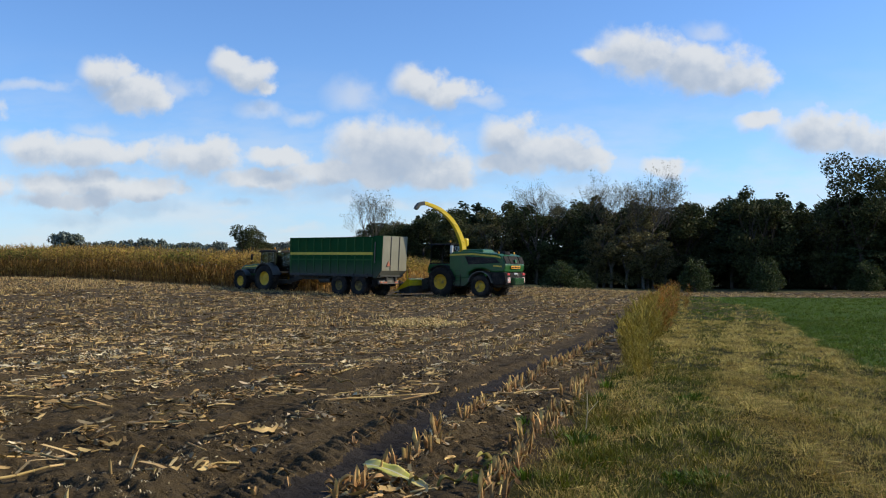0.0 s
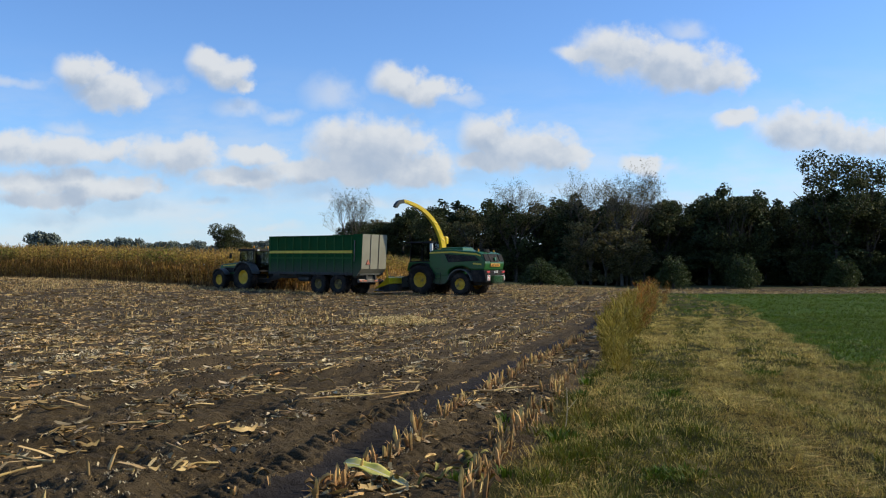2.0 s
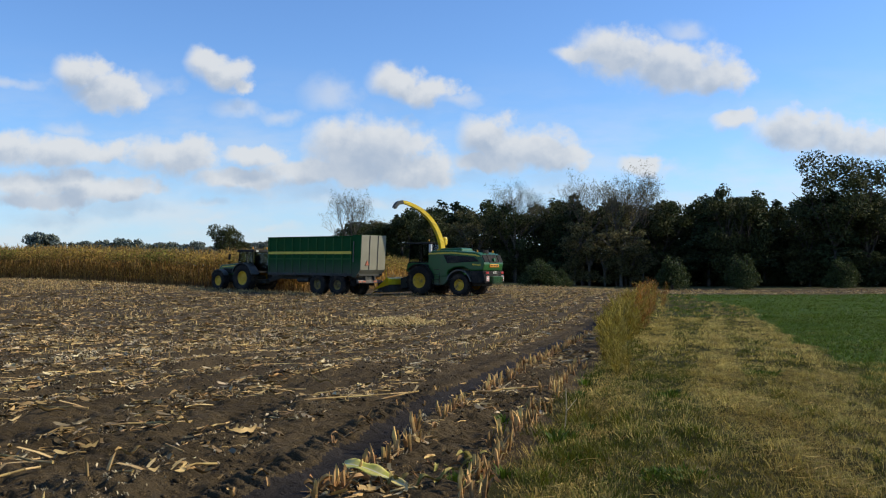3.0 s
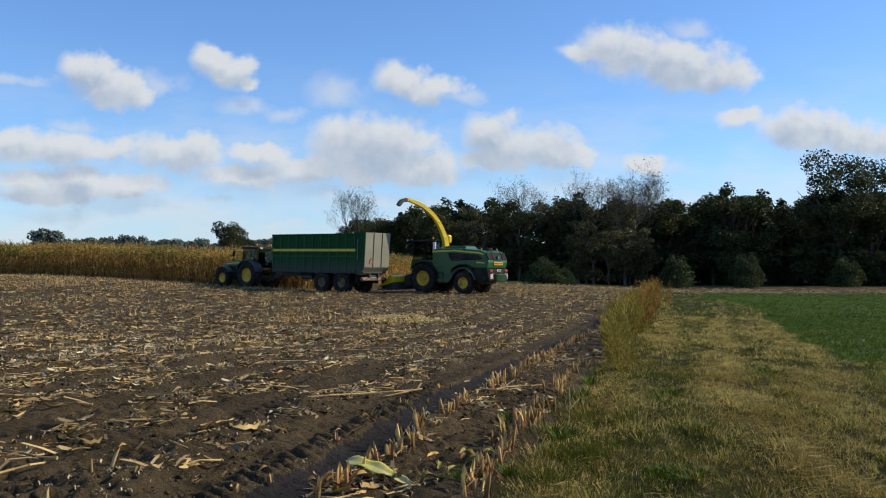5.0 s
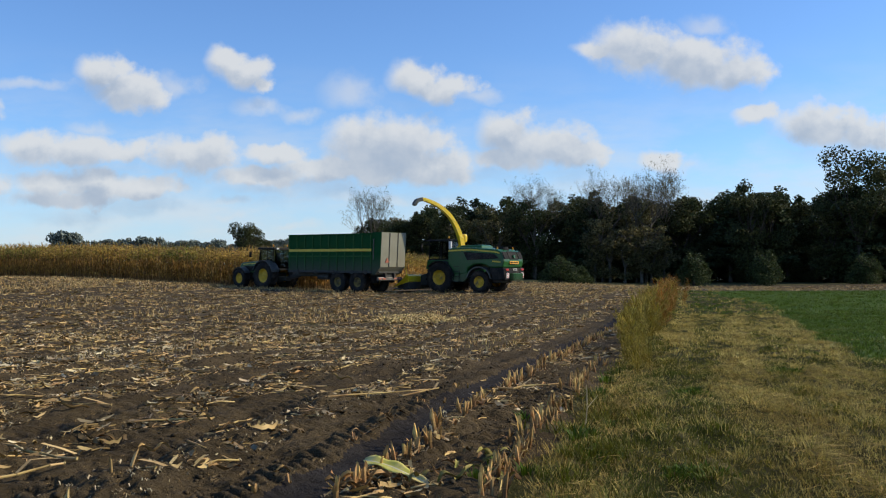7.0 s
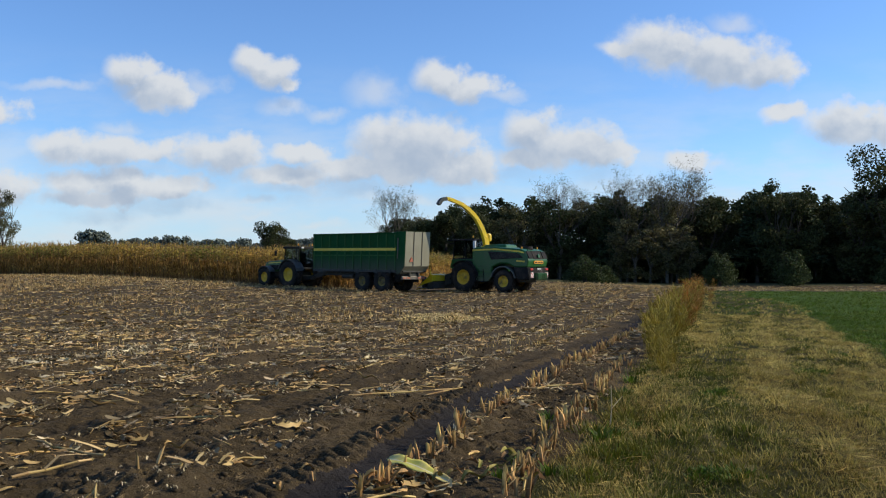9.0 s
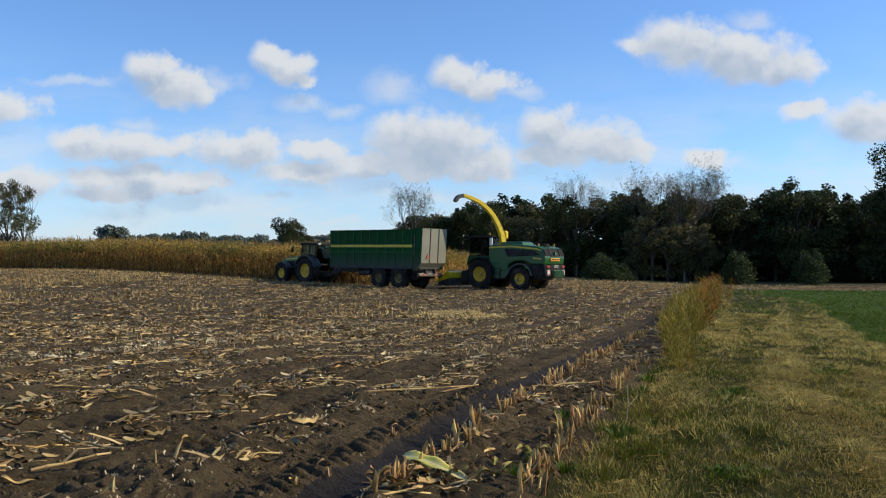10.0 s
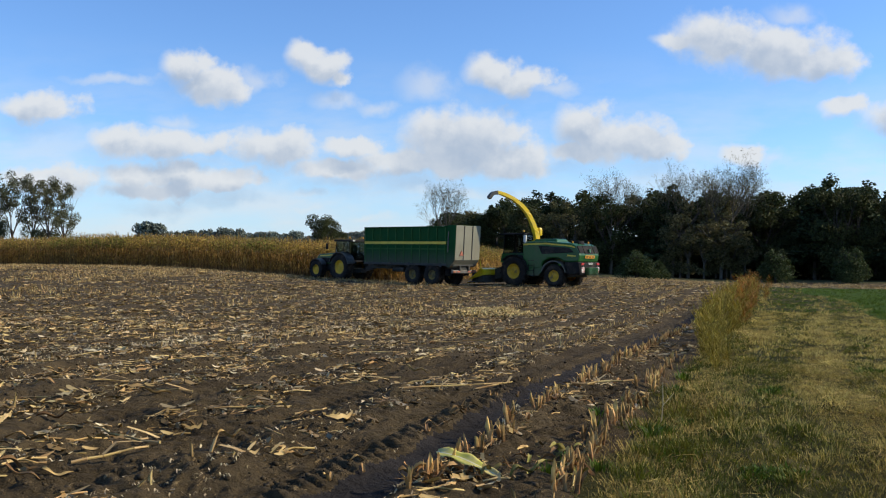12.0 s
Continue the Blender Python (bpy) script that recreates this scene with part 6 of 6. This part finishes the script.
def leaf_blade():
    """A fallen maize leaf, still partly green, with a pale midrib and a wavy edge."""
    m = bpy.data.materials.new("fallen_leaf")
    m.use_nodes = True
    n = Nodes(m.node_tree)
    out, bsdf = n.add("ShaderNodeOutputMaterial"), n.add("ShaderNodeBsdfPrincipled")
    co = n.add("ShaderNodeTexCoord").outputs["Object"]
    sep = n.add("ShaderNodeSeparateXYZ")
    n.link(co, sep.inputs[0])
    col = n.mix(n.smooth(n.noise(co, 9.0, 4.0), 0.35, 0.65), (0.42, 0.40, 0.075), (0.62, 0.50, 0.19))
    vein = n.math("SINE", n.math("MULTIPLY", sep.outputs[1], 900.0))
    col = n.mix(n.smooth(vein, 0.2, 1.0, 0.0, 0.12), col, (0.5, 0.48, 0.24))
    rib = n.smooth(n.math("ABSOLUTE", sep.outputs[1]), 0.006, 0.002)
    col = n.mix(rib, col, (0.62, 0.58, 0.36))
    n.link(col, bsdf.inputs["Base Color"])
    bsdf.inputs["Roughness"].default_value = 0.75
    bsdf.inputs["Specular IOR Level"].default_value = 0.1
    n.link(bsdf.outputs[0], out.inputs[0])
    bm = bmesh.new()
    rows = []
    for i in range(19):
        t = i / 18
        w = 0.048 * min(1, t * 6 + 0.25) * (1 - t ** 3) + 0.003
        row = []
        for j in range(7):
            k = j / 3 - 1
            z = 0.05 + 0.012 * math.sin(t * 5) + 0.010 * abs(k) + 0.010 * k * math.sin(t * 17) - 0.04 * t * t
            row.append(bm.verts.new(((t - 0.5) * 0.52, k * w, z)))
        rows.append(row)
    for a, b in zip(rows, rows[1:]):
        for j in range(6):
            bm.faces.new((a[j], a[j + 1], b[j + 1], b[j]))
    me = bpy.data.meshes.new("maize_leaf")
    bm.to_mesh(me)
    bm.free()
    me.polygons.foreach_set("use_smooth", [True] * len(me.polygons))
    me.materials.append(m)
    ob = new("maize_leaf", me)
    solid = ob.modifiers.new("thickness", "SOLIDIFY")
    solid.thickness = 0.0015
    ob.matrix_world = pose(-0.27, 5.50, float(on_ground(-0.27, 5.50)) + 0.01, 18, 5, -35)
    tagged(ob, "large yellow-green fallen maize leaf on the stubble", "maize leaf")


def husk(x, y, length, width, turn, seed, green):
    """One large curled dead leaf or husk, its edges rolled up and its end bent."""
    rng = np.random.default_rng(seed)
    bm = bmesh.new()
    rows = []
    roll, hook, wave = rng.uniform(0.3, 1.0), rng.uniform(-0.8, 0.8), rng.uniform(0.01, 0.03)
    for i in range(10):
        t = i / 9
        w = width * (0.35 + 0.65 * math.sin(math.pi * min(1.0, t * 0.9 + 0.12)))
        cx, cy = (t - 0.5) * length, hook * length * (t - 0.5) ** 2
        row = []
        for j in range(5):
            k = j / 2 - 1
            z = 0.012 + wave * (1 + math.sin(t * 9 + seed)) + roll * w * abs(k) + 0.3 * width * k * math.sin(t * 11 + seed)
            row.append(bm.verts.new((cx, cy + k * w * (1 - 0.3 * roll), z)))
        rows.append(row)
    for a, b in zip(rows, rows[1:]):
        for j in range(4):
            bm.faces.new((a[j], a[j + 1], b[j + 1], b[j]))
    ob = part("dead_leaf", bm, M["husk_green" if green else "husk"], smooth=True)
    ob.matrix_world = pose(x, y, float(on_ground(x, y)), rng.normal(0, 8), rng.normal(0, 10), turn)
    tagged(ob, "half-green withered maize leaf on the soil" if green else "curled brown dead maize leaf on the soil", "maize leaf", "dead leaves by the stubble row")


def husks():
    """Dead leaves heaped about the large fallen leaf, along the stubble and over the near field."""
    rng = np.random.default_rng(57)
    for k in range(16):
        husk(rng.normal(-0.42, 0.13), rng.normal(5.38, 0.14), rng.uniform(0.15, 0.32), rng.uniform(0.014, 0.026), rng.uniform(-70, 60), k, False)
    for k in range(18):
        x, y = xy(rng.uniform(5.2, 6.1), rng.normal(-1.3, 0.17))
        husk(x, y, rng.uniform(0.14, 0.3), rng.uniform(0.012, 0.026), rng.uniform(0, 180), 40 + k, k % 2 == 0)
    for k in range(34):
        x, y = xy(rng.uniform(4.6, 11.5), rng.normal(-2.42, 0.05) if k % 2 else rng.normal(-1.6, 0.16))
        husk(x, y, rng.uniform(0.1, 0.22), rng.uniform(0.010, 0.022), rng.uniform(0, 180), 70 + k, False)
    for k in range(60):
        y = 4.8 + 9 * rng.random()
        x = rng.uniform(-0.6, -0.1) * (y + 1)
        if row_coords(x, y)[1] < -2.9:
            husk(x, y, rng.uniform(0.15, 0.36), rng.uniform(0.012, 0.028), rng.uniform(-20, 60), 120 + k, False)


def loose_stalk(a, b, r, seed, peel=True):
    """One long broken stalk from a to b with nodes and a peeling sheath."""
    rng = np.random.default_rng(seed)
    bm = bmesh.new()
    n = 5
    A, B = Vector((*a, 0)), Vector((*b, 0))
    side = Vector((-(B - A).y, (B - A).x, 0)).normalized()
    za, zb = (float(on_ground(*q)) for q in (a, b))
    pts = []
    for i in range(n + 1):
        t = i / n
        p = A.lerp(B, t) + side * rng.normal(0, 0.018) * (0 < i < n)
        p.z = za + (zb - za) * t + r + 0.012 + abs(rng.normal(0, 0.005))
        pts.append(p)
    for i in range(n):
        rod(bm, pts[i], pts[i + 1], r * (1 - 0.06 * i), r * (0.94 - 0.06 * i), 6)
        rod(bm, pts[i].lerp(pts[i + 1], 0.97), pts[i + 1] + (pts[i + 1] - pts[i]) * 0.03, r * 1.2, r * 1.2, 6)
    ob = part("maize_stalk", bm, M["straw"])
    tagged(ob, "long pale broken maize stalk lying on the soil", "maize stalk", "loose stalks on the field")
    if peel:
        bm = bmesh.new()
        p, q = pts[2], pts[3]
        d = (q - p).normalized()
        w = Vector((-d.y, d.x, 0)) * 0.02
        line = [p + Vector((0, 0, r)), p + d * 0.12 + w * 2 + Vector((0, 0, r + 0.05)), p + d * 0.26 + w * 4 + Vector((0, 0, 0.03)), p + d * 0.36 + w * 5]
        vs = [bm.verts.new(c + e) for c in line for e in (-w * 0.8, w * 0.8)]
        for i in range(3):
            bm.faces.new((vs[2 * i], vs[2 * i + 1], vs[2 * i + 3], vs[2 * i + 2]))
        part("sheath", bm, M["straw"], ob)


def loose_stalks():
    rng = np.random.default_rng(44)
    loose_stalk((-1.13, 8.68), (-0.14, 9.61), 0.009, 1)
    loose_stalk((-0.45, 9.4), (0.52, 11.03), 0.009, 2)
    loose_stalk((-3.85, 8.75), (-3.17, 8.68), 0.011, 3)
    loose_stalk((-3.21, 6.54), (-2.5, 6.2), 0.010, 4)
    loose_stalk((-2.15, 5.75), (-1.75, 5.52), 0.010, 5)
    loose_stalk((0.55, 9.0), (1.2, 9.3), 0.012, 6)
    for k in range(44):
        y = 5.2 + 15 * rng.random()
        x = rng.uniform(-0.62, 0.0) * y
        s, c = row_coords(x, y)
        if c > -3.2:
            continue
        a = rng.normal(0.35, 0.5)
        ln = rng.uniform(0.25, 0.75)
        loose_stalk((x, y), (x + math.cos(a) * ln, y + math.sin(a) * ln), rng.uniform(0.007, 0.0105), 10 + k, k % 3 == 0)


def clods():
    """Loose crumbs of soil over the near field."""
    rng = np.random.default_rng(47)
    kinds = []
    for _ in range(6):
        v = np.array([(a, b, c) for a in (-1, 1) for b in (-1, 1) for c in (-0.5, 0.9)], dtype=float)
        v *= rng.uniform(0.55, 1.1, (8, 1))
        v[:, :2] += rng.normal(0, 0.15, (8, 2))
        f = np.array([(0, 1, 3, 2), (4, 6, 7, 5), (0, 4, 5, 1), (2, 3, 7, 6), (1, 5, 7, 3), (0, 2, 6, 4)])
        kinds.append((v, f, np.zeros(6, dtype=int)))
    x, y, s, c = field_points(rng, 15000, 3.5, 20, 1.0)
    rut = np.exp(-((c + 2.2) / 0.26) ** 4)
    k = (lattice(x, y, 0.9, 120) > 0.4) & (rut < 0.3)
    x, y = x[k], y[k]
    spots = np.stack([x, y, on_ground(x, y), rng.random(len(x)) * 6.28, 0.005 + 0.014 * rng.random(len(x)) ** 3], -1)
    ob = scatter("soil_clods", kinds, spots, [M["crumb"]], rng)
    tagged(ob, "loose dark crumbs of soil on the field", "soil", kind="stuff")


def green_clumps():
    """Fresh green weeds among the last stubble row, and one dry stem."""
    rng = np.random.default_rng(49)
    kinds = []
    for i in range(3):
        v, f, k = blade_tuft(rng, 42, 0.11, 0.11, 0.008)
        kinds.append(mesh_from("green_weed", v, f, [M["grass_meadow"]]))
    for x, y, size in ((0.99, 6.75, 1.0), (1.12, 6.95, 0.8), (0.72, 7.9, 0.9), (0.35, 6.0, 0.7), (0.52, 5.75, 0.8), (1.05, 8.4, 0.8),
                       (1.35, 7.3, 0.7), (1.9, 10.5, 1.0), (0.2, 5.5, 0.7), (1.6, 9.2, 0.8)):
        ob = new("green_weed", kinds[rng.integers(3)])
        ob.matrix_world = pose(x, y, float(on_ground(x, y)) - 0.01, 0, 0, rng.random() * 360) @ Matrix.Scale(size, 4)
        tagged(ob, "low fresh green weed at the edge of the soil", "weed", "green weeds by the stubble")
    bm = bmesh.new()
    for a, b in (((0, 0, 0), (0.01, 0, 0.2)), ((0.01, 0, 0.2), (0.0, 0.01, 0.38))):
        rod(bm, a, b, 0.005, 0.004, 5)
    rod(bm, (0.01, 0, 0.2), (0.09, 0, 0.30), 0.003, 0.002, 4)
    ob = part("dry_stem", bm, M["straw_pale"])
    ob.matrix_world = pose(1.13, 7.22, float(on_ground(1.13, 7.22)) - 0.02, 3, 2, 0)
    tagged(ob, "single thin dry weed stem at the field edge", "weed")


clods()
green_clumps()
near_stubble()
far_stubble()
litter()
grass()
weeds()
leaf_blade()
husks()
loose_stalks()
